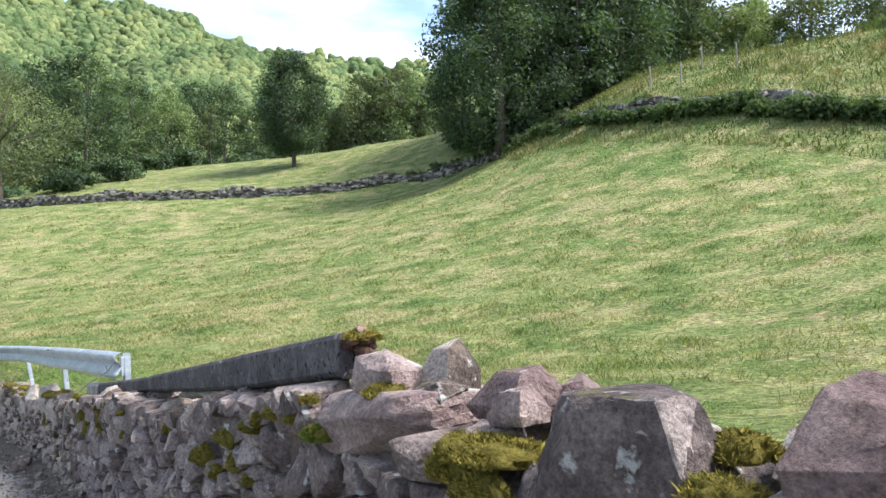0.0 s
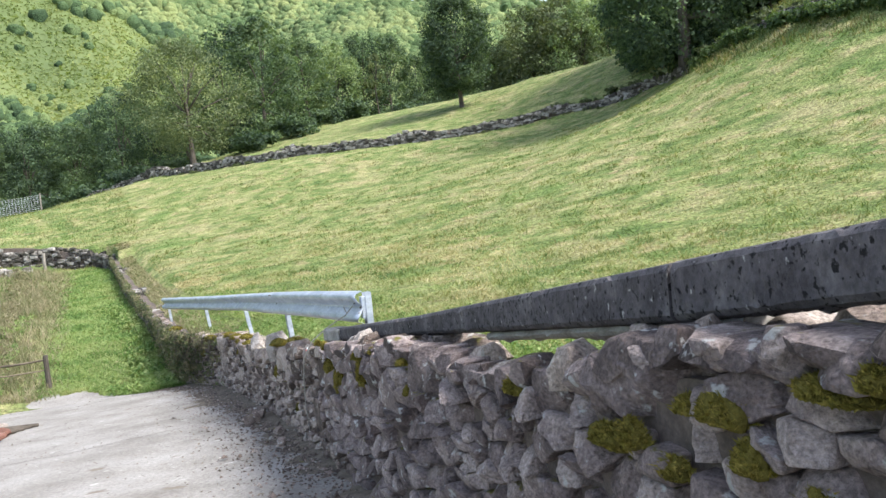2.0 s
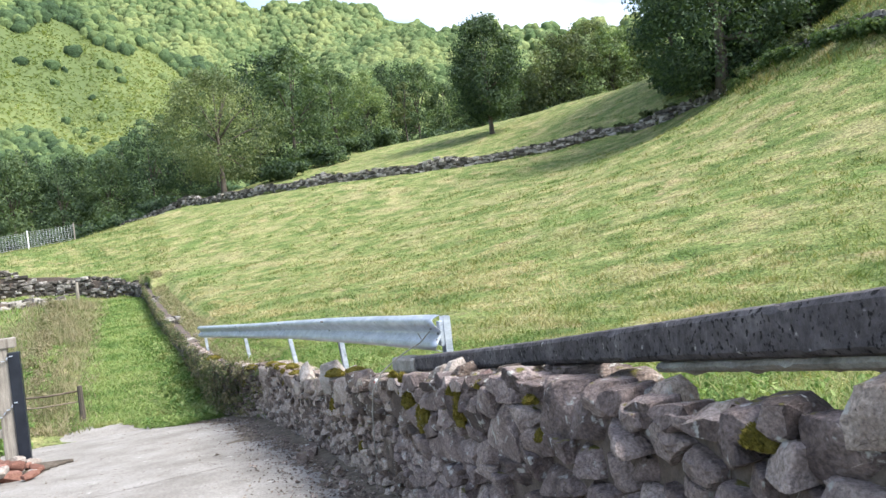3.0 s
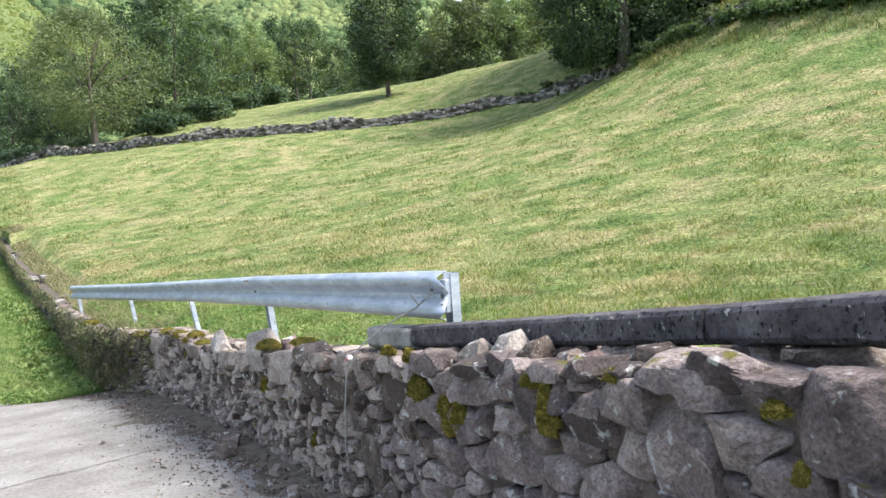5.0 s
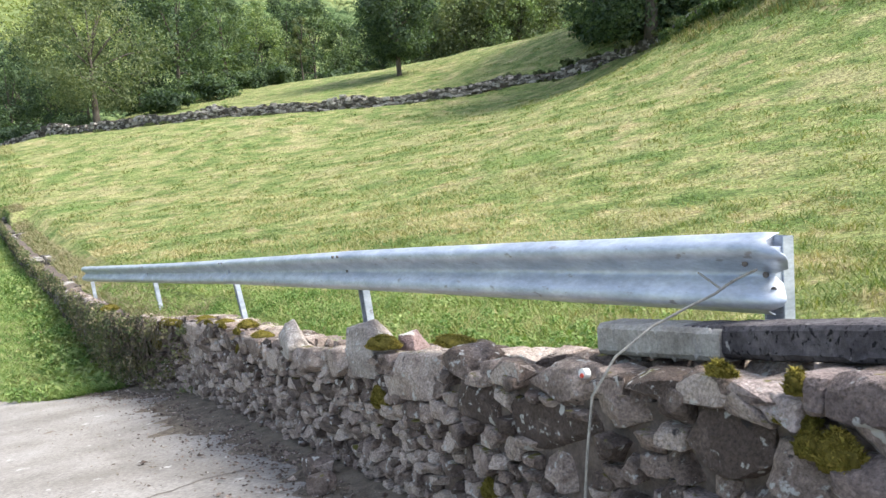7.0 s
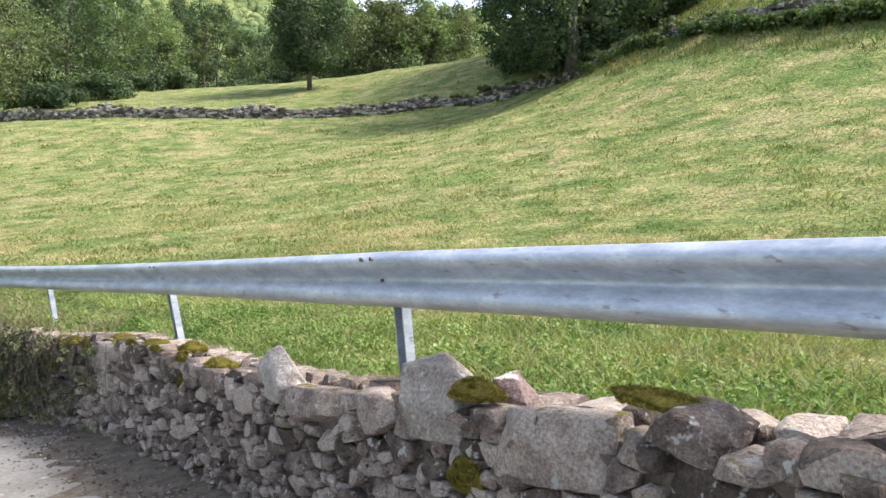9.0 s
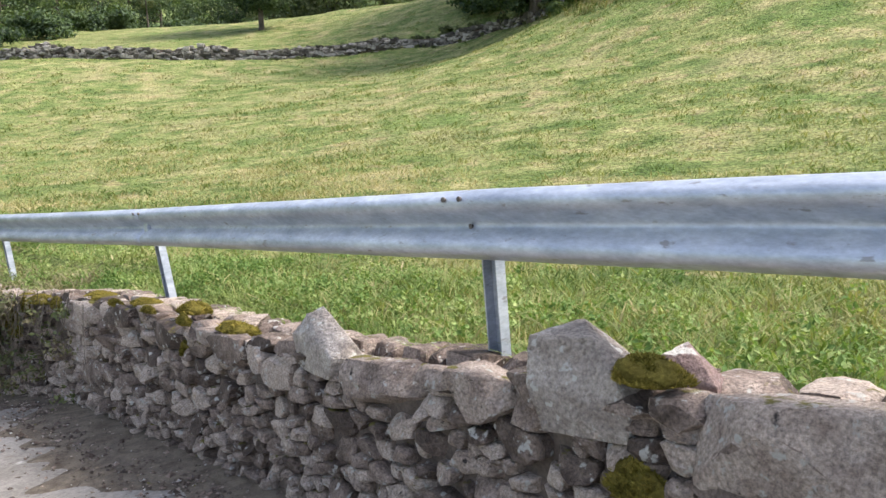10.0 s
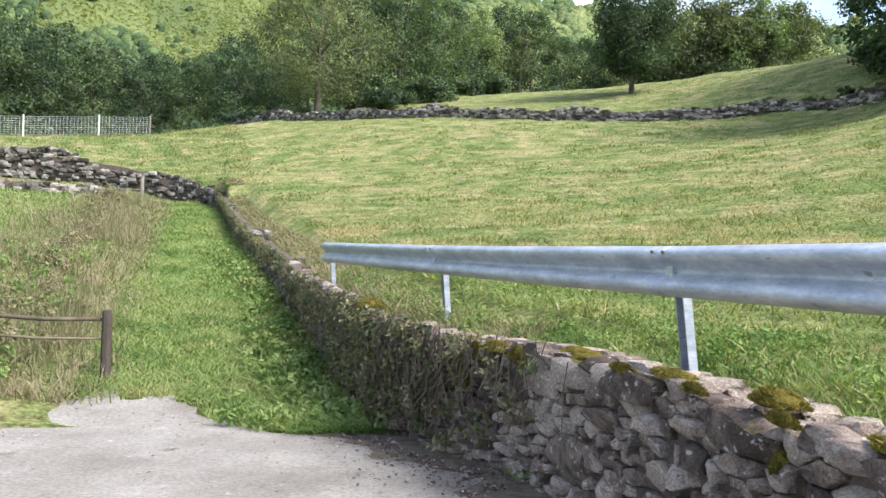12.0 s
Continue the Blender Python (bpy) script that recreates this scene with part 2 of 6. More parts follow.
m_blackpaint = material("black_paint", [(0.3, (0.008, 0.010, 0.016)), (0.7, (0.02, 0.024, 0.034))], scale=5, rough=0.45, grain=0.1, bump=0.1)
m_twig = material("dry_twigs", [(0.3, (0.075, 0.06, 0.045)), (0.7, (0.19, 0.155, 0.115))], scale=5, island=0.5, grain=0.2, bump=0, rough=0.95)


def leaf_material(name, a, b, c, island=0.4, scale=0.35):
    return material(name, [(0.3, a), (0.5, b), (0.7, c)], scale=scale, detail=3, grain=0.0, bump=0, rough=0.6, island=island, spec=0.25, translucent=0.4)


# extra blue in these leaf colours stands for haze over distant trees
m_leaf_dark = leaf_material("dark_leaves", (0.030, 0.053, 0.033), (0.058, 0.092, 0.053), (0.104, 0.152, 0.078))
m_leaf_mid = leaf_material("green_leaves", (0.047, 0.078, 0.046), (0.088, 0.132, 0.070), (0.152, 0.203, 0.098))
m_leaf_olive = leaf_material("olive_leaves", (0.058, 0.078, 0.040), (0.102, 0.125, 0.062), (0.168, 0.192, 0.092))
m_leaf_ash = leaf_material("ash_leaves", (0.085, 0.112, 0.062), (0.145, 0.178, 0.095), (0.225, 0.255, 0.135))
# next two are brightened to stand for sun and haze on the hills
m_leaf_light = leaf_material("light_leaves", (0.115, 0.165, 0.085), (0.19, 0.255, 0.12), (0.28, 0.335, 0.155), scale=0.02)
m_bracken = leaf_material("bracken", (0.14, 0.185, 0.070), (0.21, 0.255, 0.095), (0.30, 0.32, 0.13), scale=0.03)
m_fern = leaf_material("fern", (0.045, 0.078, 0.034), (0.085, 0.13, 0.052), (0.14, 0.185, 0.08))
# sunlight and haze on the far hills are put into these lighter colours
m_canopy_sun_haze = material("sunlit_hazy_canopy", [(0.32, (0.095, 0.150, 0.062)), (0.5, (0.165, 0.225, 0.095)), (0.66, (0.26, 0.305, 0.125))], scale=0.02, detail=4, grain=0.30, grain_scale=0.9, bump=1.0, bump_scale=1.6, bump_dist=1.2, island=0.28, rough=0.8, spec=0.1, translucent=0.2)
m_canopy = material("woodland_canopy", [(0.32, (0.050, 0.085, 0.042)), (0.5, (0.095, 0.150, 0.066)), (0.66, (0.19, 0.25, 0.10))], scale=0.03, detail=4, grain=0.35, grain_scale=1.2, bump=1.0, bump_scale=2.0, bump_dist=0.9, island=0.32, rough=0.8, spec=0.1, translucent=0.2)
m_forest_floor = material("forest_floor", [(0.3, (0.055, 0.085, 0.028)), (0.7, (0.11, 0.15, 0.052))], scale=0.05, bump=0, rough=1.0)

# ---- the lie of the land ----
POLY = (1.218, -5.255, -3.511, 3.354, 4.917, 4.496, -0.28, -0.967, -1.371, -0.248)
BUMPS = ((20, 36, 9, 0.78), (30, 38, 9, 2.0), (10, 34, 9, -1.34), (50, 30, 14, -1.11), (50, 8, 14, -0.14), (80, 12, 14, -0.95), (65, 32, 14, -0.68), (80, 50, 16, 0.39), (12, 12, 8, -0.11), (68, 14, 14, 1.02), (56, -4, 12, -0.65), (44, 34, 9, -1.3))


def wall_v(u):
    """How far across the front of the roadside wall stands."""
    return np.interp(u, (-4, 0, 4, 9, 12, 16, 17.5, 19, 20, 24, 53), (0.75, 0.98, 1.32, 1.72, 1.92, 2.02, 2.04, 1.72, 1.52, 1.45, 1.0))


def wall_top(u):
    return np.interp(u, (-4, 0.4, 0.72, 0.8, 1.7, 2.4, 3.0, 3.6, 4.0, 4.5, 5.2, 6.2, 8, 9.7, 11.2, 13.3, 14.5, 16.9, 19.2, 22, 25, 30, 34, 38, 42, 48, 53), (1.65, 1.15, 1.12, 1.05, 1.02, 0.99, 0.90, 0.80, 0.65, 0.555, 0.475, 0.42, 0.13, -0.14, -0.38, -0.65, -0.75, -0.91, -1.18, -1.22, -1.28, -1.2, -1.13, -1.02, -0.84, -0.5, 0.05))


def road_z(u):
    return np.interp(u, (-60, 20.6, 23, 27, 40, 54, 70), (6.9, -2.36, -2.3, -1.95, -1.55, -0.75, 0.0))


def field_z(u, v):
    uc, vc = np.clip(u, -6, 105), np.clip(v, -14, 58)
    a, b = uc / 30, vc / 20
    c = POLY
    z = c[0] + c[1] * a + c[2] * b + c[3] * a * a + c[4] * a * b + c[5] * b * b + c[6] * a ** 3 + c[7] * a * a * b + c[8] * a * b * b + c[9] * b ** 3
    for bu, bv, s, k in BUMPS:
        z = z + k * np.exp(-((uc - bu) ** 2 + (vc - bv) ** 2) / s ** 2)
    z = np.where(v > 38, np.minimum(z, 12.4 + 0.05 * (v - 40)), z)
    crest = 3.5 + np.where(v > -3.4, 0.27, 0.09) * (v + 3.4)
    z = z + (np.minimum(z, crest) - z) * soft(62, 74, u)
    far = soft(100, 130, u)
    return z * (1 - far) + far * np.clip(crest, 2, 12)


def cross_u(v):
    """Where the wall across the lane's end runs."""
    return np.interp(v, (-60, -40, -22, -10, -4, -1.2, 0.6, 1.2), (61, 59.5, 57.6, 56.5, 55.9, 55.0, 53.5, 52.5))


LATTICE = np.random.default_rng(5).uniform(-1, 1, (256, 256))


def patchy(u, v, size):
    """Smooth random patches of about that size, from -1 to 1."""
    a, b = np.asarray(u, float) / size + 500, np.asarray(v, float) / size + 500
    i, j = np.floor(a).astype(int), np.floor(b).astype(int)
    p, q = a - i, b - j
    p, q = p * p * (3 - 2 * p), q * q * (3 - 2 * q)
    g = lambda m, n: LATTICE[m % 256, n % 256]
    return (g(i, j) * (1 - p) + g(i + 1, j) * p) * (1 - q) + (g(i, j + 1) * (1 - p) + g(i + 1, j + 1) * p) * q


def rough_ground(u, v):
    return 0.05 * patchy(u, v, 1.3) + 0.03 * patchy(u, v, 0.55) + 0.10 * patchy(u, v, 4.0) * soft(8, 20, v)


def ground_z(u, v):
    w = v - wall_v(u)
    lower = road_z(u) - 0.02
    left = soft(-1.2, -3.0, v) * soft(19.5, 23, u)
    lower = lower + left * (0.22 + 0.12 * np.sin(0.7 * u) + 0.035 * np.clip(-v - 3, 0, 40)) + soft(20.5, 22, u) * rough_ground(u, v)
    upper = np.minimum(field_z(u, v), np.where((w < 1.2) & (u < 50), wall_top(u) - 0.06 + 0.25 * np.maximum(w - 0.4, 0), 99)) + rough_ground(u, v) * soft(0.4, 1.5, w)
    k = np.maximum(soft(0.16, 0.34, w), soft(-0.25, 0.25, u - cross_u(v)))
    return lower * (1 - k) + upper * k


def lines(*runs):
    out = []
    for a, b, step in runs:
        out.extend(np.arange(a, b, step))
    return np.array(out)


gu = lines((-60, -6, 6), (-6, 30, 0.4), (30, 52, 0.8), (52, 60, 0.25), (60, 110, 1.5), (110, 400, 20), (400, 3200, 200))
gw = lines((-2500, -400, 300), (-400, -40, 30), (-40, -6, 2.0), (-6, 0, 0.5), (0, 0.5, 0.08), (0.5, 20, 0.5), (20, 60, 1.0), (60, 400, 20), (400, 2600, 300))
U2, W2 = np.meshgrid(gu, gw, indexing="ij")
V2 = W2 + wall_v(U2)
Z2 = ground_z(U2, V2)
X2, Y2 = W(U2, V2)
idx = np.arange(U2.size).reshape(U2.shape)
quads = np.stack([idx[:-1, :-1], idx[1:, :-1], idx[1:, 1:], idx[:-1, 1:]], -1).reshape(-1, 4)
ground = new("ground", mesh_from("ground", np.stack([X2, Y2, Z2], -1).reshape(-1, 3), quads, m_field, True))
tagged(ground, "sloping hay meadow of green and straw-coloured grass", "meadow", kind="structure")

# road: old concrete, with a ragged end where the grass lane begins
ru = np.arange(-30, 24.2, 0.15)
cols = np.linspace(0, 1, 40)
edge_l = -2.75 + 0.12 * np.sin(ru * 1.7) + 0.06 * np.sin(ru * 5.1) - 1.5 * soft(8, 2, ru)
edge_r = wall_v(ru) + 0.1
RU, RC = np.meshgrid(ru, cols, indexing="ij")
RV = edge_l[:, None] * (1 - RC) + edge_r[:, None] * RC
end_u = np.interp(RV, (-2.6, -2.2, -1.6, -1.1, -0.3, -0.1, 0.2, 0.6, 1.4, 2.2), (21.2, 21.4, 21.6, 21.7, 21.35, 20.85, 20.4, 19.95, 19.65, 19.6)) + 0.14 * np.sin(RV * 9) + 0.08 * np.sin(RV * 23)
RU2 = np.minimum(RU, end_u)
RZ = road_z(RU2) + 0.012 * np.sin(RU2 * 1.1 + RV) * np.sin(RV * 2.0) + 0.004 * np.sin(RU2 * 7 + RV * 5)
RX, RY = W(RU2, RV)
ridx = np.arange(RU.size).reshape(RU.shape)
keep = (RU[:-1, :-1] < np.minimum(end_u[:-1, :-1], end_u[1:, 1:])).reshape(-1)
rq = np.stack([ridx[:-1, :-1], ridx[1:, :-1], ridx[1:, 1:], ridx[:-1, 1:]], -1).reshape(-1, 4)[keep]
road = new("road", mesh_from("road", np.stack([RX, RY, RZ], -1).reshape(-1, 3), rq, m_road, True))
tagged(road, "worn pale grey concrete farm road going downhill", "road", kind="structure")


# ---- stones ----
def broken_hull(points, r, cuts, size, seed, detail, chip):
    """A stone from a cloud of points: cut by planes, hulled, its edges chipped and its faces roughened; it stands on z = 0."""
    pts = [Vector(p) for p in points]
    for nrm, d in cuts:
        nrm = Vector(nrm).normalized()
        for p in pts:
            over = p.dot(nrm) - d
            if over > 0:
                p -= nrm * over
    bm = bmesh.new()
    for p in pts:
        bm.verts.new(p)
    bmesh.ops.convex_hull(bm, input=bm.verts)
    bmesh.ops.delete(bm, geom=[v for v in bm.verts if not v.link_faces], context="VERTS")
    bmesh.ops.dissolve_limit(bm, angle_limit=radians(13), verts=bm.verts, edges=bm.edges)
    bmesh.ops.bevel(bm, geom=bm.edges[:], offset=chip, segments=1, affect="EDGES", profile=0.5)
    bmesh.ops.triangulate(bm, faces=bm.faces)
    for cut in (0.55, 0.30, 0.17)[:detail]:
        bmesh.ops.subdivide_edges(bm, edges=[e for e in bm.edges if e.calc_length() > cut], cuts=1)
        bmesh.ops.triangulate(bm, faces=bm.faces)
    off = Vector((r.uniform(0, 50), r.uniform(0, 50), r.uniform(0, 50)))
    tall = Vector((1.0, 1.0, 2.2))                # bedding: the roughness runs in flat layers
    for v in bm.verts:
        q = Vector((v.co.x * tall.x, v.co.y * tall.y, v.co.z * tall.z))
        k = noise.noise(q * 1.3 + off) * 0.035 + noise.noise(q * 3.4 + off) * 0.030 + noise.noise(q * 9.0 + off) * 0.022
        v.co += v.co.normalized() * k
    lo = [min(v.co[i] for v in bm.verts) for i in range(3)]
    hi = [max(v.co[i] for v in bm.verts) for i in range(3)]
    for v in bm.verts:
        v.co = Vector(((v.co.x - (lo[0] + hi[0]) / 2) / (hi[0] - lo[0]) * size[0], (v.co.y - (lo[1] + hi[1]) / 2) / (hi[1] - lo[1]) * size[1], (v.co.z - lo[2]) / (hi[2] - lo[2]) * size[2]))
    return bm


def on_box(r, n, square):
    out = []
    for _ in range(n):
        d = Vector((r.gauss(0, 1), r.gauss(0, 1), r.gauss(0, 1))).normalized()
        out.append(d * (abs(d.x) ** square + abs(d.y) ** square + abs(d.z) ** square) ** (-1 / square))
    return out


def rock_mesh(name, size, seed, material, square=14.0, detail=1, cuts=6):
    """A broken block of sandstone standing on z = 0."""
    r = random.Random(seed)
    planes = [((r.choice((-1, 1)) * r.uniform(0.2, 1), r.choice((-1, 1)) * r.uniform(0.1, 1), r.choice((-1, 1)) * r.uniform(0.2, 1)), r.uniform(0.78, 1.12)) for _ in range(cuts)]
    planes.append(((r.gauss(0, 0.16), -1, r.gauss(0, 0.2)), 0.9))
    bm = broken_hull(on_box(r, 240, square), r, planes, size, seed, detail, 0.022)
    me = bm_mesh(name, bm, material, True)
    me.set_sharp_from_angle(angle=radians(20))
    return me


def peaked_rock(name, size, seed, material, apex=0.0, ridge=0.35):
    """A broken stone lying on its broad side, with a ridge or point on top at apex (from -1 to 1 along it)."""
    r = random.Random(seed)
    pts = []
    for sx_ in (-1, 1):
        for sy_ in (-1, 1):
            pts.append((sx_ * r.uniform(0.70, 0.9), sy_ * r.uniform(0.7, 0.95), r.uniform(-1.0, -0.85)))
            pts.append((sx_ * r.uniform(0.90, 1.0), sy_ * r.uniform(0.85, 1.0), r.uniform(-0.45, 0.1)))
    for k in range(3):
        pts.append((apex + (k - 1) * ridge + r.uniform(-0.06, 0.06), ((0.5 if k % 2 else -0.5) + r.uniform(-0.2, 0.2)) if ridge > 0.5 else r.uniform(-0.45, 0.45), 1.0 - abs(k - 1) * r.uniform(0.1, 0.3)))
    for k in range(4):
        a = r.uniform(0, 6.28)
        pts.append((0.9 * math.cos(a), 0.9 * math.sin(a), r.uniform(-0.2, 0.35)))
    me = bm_mesh(name, broken_hull(pts, r, (), size, seed, 3, 0.02), material, True)
    me.set_sharp_from_angle(angle=radians(20))
    return me


LANE = math.degrees(math.atan2(0.8, -0.6))      # the lane's heading as a turn about z


def wall_pose(u, v, z, tilt=0.0, lean=0.0, turn=0.0):
    x, y = W(u, v)
    return pose(x, y, z, lean, -tilt, LEAN_OUT + turn)


LEAN_OUT = LANE - 180.0                           # local x runs back up the lane, local y towards the field

roadside_wall = thing("dry_stone_wall", "waist-high dry stone wall of grey-purple sandstone beside the road", "stone wall", at=P(8, wall_v(8) + 0.2, road_z(8)))
BASE = roadside_wall.matrix_basis.inverted()


def wall_part(name, me, m=None, label=""):
    ob = part(name, me, None, roadside_wall, label)
    ob.matrix_basis = Matrix.Translation(-roadside_wall.location) @ (m if m is not None else Matrix())
    return ob


# core of earth and small stones, set back behind the face
cu = np.concatenate([np.arange(-4, 25, 0.25), np.arange(25, 56, 0.8)])
prof = []
for w_, top, k in ((0.085, 0, 0), (0.07, 0, 1), (0.30, 0.02, 1), (0.52, -0.02, 1), (0.54, 0, 0)):
    z = (wall_top(cu) - 0.09 + top + 0.025 * np.sin(cu * 5.3) if k else road_z(cu) - 0.35)
    x, y = W(cu, wall_v(cu) + w_)
    prof.append(np.stack([x, y, z], -1))
prof = np.array(prof)
ci = np.arange(prof.shape[0] * prof.shape[1]).reshape(prof.shape[:2])
cq = np.stack([ci[:-1, :-1], ci[1:, :-1], ci[1:, 1:], ci[:-1, 1:]], -1).reshape(-1, 4)
wall_part("core", mesh_from("core", prof.reshape(-1, 3), cq, m_core), None, "dark earth and rubble core")


# the stones that stand out, each placed and sized to fit the camera's view: along, across (front), foot, length, depth,
# height, look
BLOCKS = (
    (0.93, 1.02, 0.80, 0.57, 0.36, 0.465, "stone"), (0.68, 1.0, 0.95, 0.2, 0.24, 0.2, "stone"),
    (1.39, 1.10, 0.72, 0.42, 0.32, 0.38, "stone"), (2.02, 1.15, 0.88, 0.90, 0.50, 0.21, "pink"), (2.30, 1.19, 0.66, 0.32, 0.3, 0.25, "stone"),
    (5.77, 1.50, 0.24, 0.50, 0.3, 0.26, "stone"), (4.22, 1.38, 0.46, 0.40, 0.3, 0.18, "stone"), 
    (6.33, 1.50, 0.0, 0.46, 0.35, 0.34, "stone"), (6.79, 1.55, 0.04, 0.42, 0.3, 0.22, "stone"), (7.28, 1.6, -0.26, 0.52, 0.3, 0.26, "stone"),
    (7.6, 1.64, 0.0, 0.66, 0.36, 0.2, "stone"), (7.15, 1.58, 0.02, 0.26, 0.3, 0.24, "stone"), (7.98, 1.66, -0.24, 0.46, 0.3, 0.24, "stone"),
    (8.53, 1.70, -0.25, 0.5, 0.3, 0.25, "stone"), (9.5, 1.80, -0.47, 0.8, 0.3, 0.24, "stone"), (10.2, 1.83, -0.5, 0.6, 0.3, 0.24, "stone"),
    (9.45, 1.80, -0.24, 0.64, 0.3, 0.2, "stone"), (10.33, 1.83, -0.30, 0.44, 0.35, 0.18, "stone"), (10.92, 1.84, -0.56, 0.74, 0.36, 0.3, "stone"),
    (12.15, 1.91, -0.66, 0.5, 0.3, 0.22, "stone"), (12.79, 1.94, -0.78, 0.74, 0.36, 0.23, "stone"), (16.19, 2.0, -1.0, 0.8, 0.35, 0.2, "stone"),
    (17.3, 2.02, -1.25, 0.7, 0.3, 0.26, "stone"), (18.08, 1.92, -1.2, 0.5, 0.25, 0.18, "stone"), (15.2, 2.0, -0.98, 0.6, 0.3, 0.2, "stone"),
    (16.87, 2.03, -1.75, 0.62, 0.25, 0.36, "stone"), (14.3, 1.96, -0.9, 0.55, 0.3, 0.2, "stone"), (13.7, 1.95, -0.9, 0.45, 0.3, 0.2, "stone"),
    (8.9, 1.72, -0.78, 0.45, 0.3, 0.34, "stone"),
)
LOOKS = {"pink": m_pink, "stone": m_stone, "pale": m_pale}
taken = []
for i, (u, v, z, lu, lv, lz, lookname) in enumerate(BLOCKS):
    lv *= 0.75
    lu = max(0.62 * lu, lu - 0.6 * lv)
    lz, z = lz * 0.95, z - 0.01
    skin = m_stone_dark if lookname == "stone" and u < 8.4 else LOOKS[lookname]
    ob = wall_part("block", rock_mesh("block", (lu, lv, lz), 100 + i, skin, square=16.0, detail=3, cuts=4 if lookname == "pink" else 7), wall_pose(u, v + lv / 2 - 0.02, z, rnd.uniform(-2, 2) + 6.5, rnd.uniform(-3, 3), rnd.uniform(-4, 4)))
    taken.append((u - lu / 2, u + lu / 2, z, z + lz))


# the face: cells of uneven size, packed without gaps
def cell_size(u, k):
    """Half the usual size of a stone at u, k of the way up the wall."""
    big = 0.062 + 0.030 * math.exp(-((u - 1.2) / 2.0) ** 2) + 0.035 * math.exp(-((u - 7.0) / 1.3) ** 2) * (0.4 + 0.6 * k)
    return (big + 0.028 * k ** 3 + (0.03 if u > 20 else 0)) * rnd.choice((0.45, 0.55, 0.7, 0.85, 1.0, 1.15, 1.4, 1.9)) * (0.85 if u > 8.4 else 1.0)


sites = []
grid = {}
for _ in range(44000):
    u = rnd.uniform(-3.2, 26.0)
    lo, hi = float(road_z(u)) - 0.03, float(wall_top(u)) - 0.02
    z = rnd.uniform(lo, hi)
    s = cell_size(u, (z - lo) / (hi - lo))
    if any(a < u < b and c < z < d for a, b, c, d in taken):
        continue
    key = (int(u / 0.4), int(z / 0.4))
    near = [q for du in (-1, 0, 1) for dz in (-1, 0, 1) for q in grid.get((key[0] + du, key[1] + dz), ())]
    if all(((u - q[0]) / 1.45) ** 2 + ((z - q[1]) * 1.05) ** 2 > (0.5 * (s + q[2]) * 1.85) ** 2 for q in near):
        grid.setdefault(key, []).append((u, z, s))
        sites.append((u, z, s))


def clip(poly, px, pz, nx, nz):
    out = []
    for a, b in zip(poly, poly[1:] + poly[:1]):
        da, db = (a[0] - px) * nx + (a[1] - pz) * nz, (b[0] - px) * nx + (b[1] - pz) * nz
        if da <= 0:
            out.append(a)
        if da * db < 0:
            t = da / (da - db)
            out.append((a[0] + t * (b[0] - a[0]), a[1] + t * (b[1] - a[1])))
    return out


def cell(u, z, s):
    lid, foot = min(z + 1.25 * s, float(wall_top(u)) + rnd.uniform(-0.03, 0.02)), max(z - 1.3 * s, float(road_z(u)) - 0.08)
    poly = [(u - 2.0 * s, foot), (u + 2.0 * s, foot), (u + 2.0 * s, lid), (u - 2.0 * s, lid)]
    key = (int(u / 0.4), int(z / 0.4))
    for du in (-2, -1, 0, 1, 2):
        for dz in (-2, -1, 0, 1, 2):
            for q in grid.get((key[0] + du, key[1] + dz), ()):
                if (q[0], q[1]) == (u, z) or not poly:
                    continue
                dx, dzz = (q[0] - u) / 2.1, (q[1] - z) * 1.1
                k = 0.5 + 0.12 * (s - q[2]) / (s + q[2])
                poly = clip(poly, u + (q[0] - u) * k, z + (q[1] - z) * k, dx / 2.1, dzz * 1.1)
    for a, b, c, d in taken:
        if poly and a - 0.4 < u < b + 0.4 and c - 0.4 < z < d + 0.4:
            if u < a: poly = clip(poly, a + 0.02, z, 1, 0) if z > c and z < d else poly
            elif u > b: poly = clip(poly, b - 0.02, z, -1, 0) if z > c and z < d else poly
            elif z < c: poly = clip(poly, u, c + 0.02, 0, 1)
            elif z > d: poly = clip(poly, u, d - 0.02, 0, -1)
    return poly


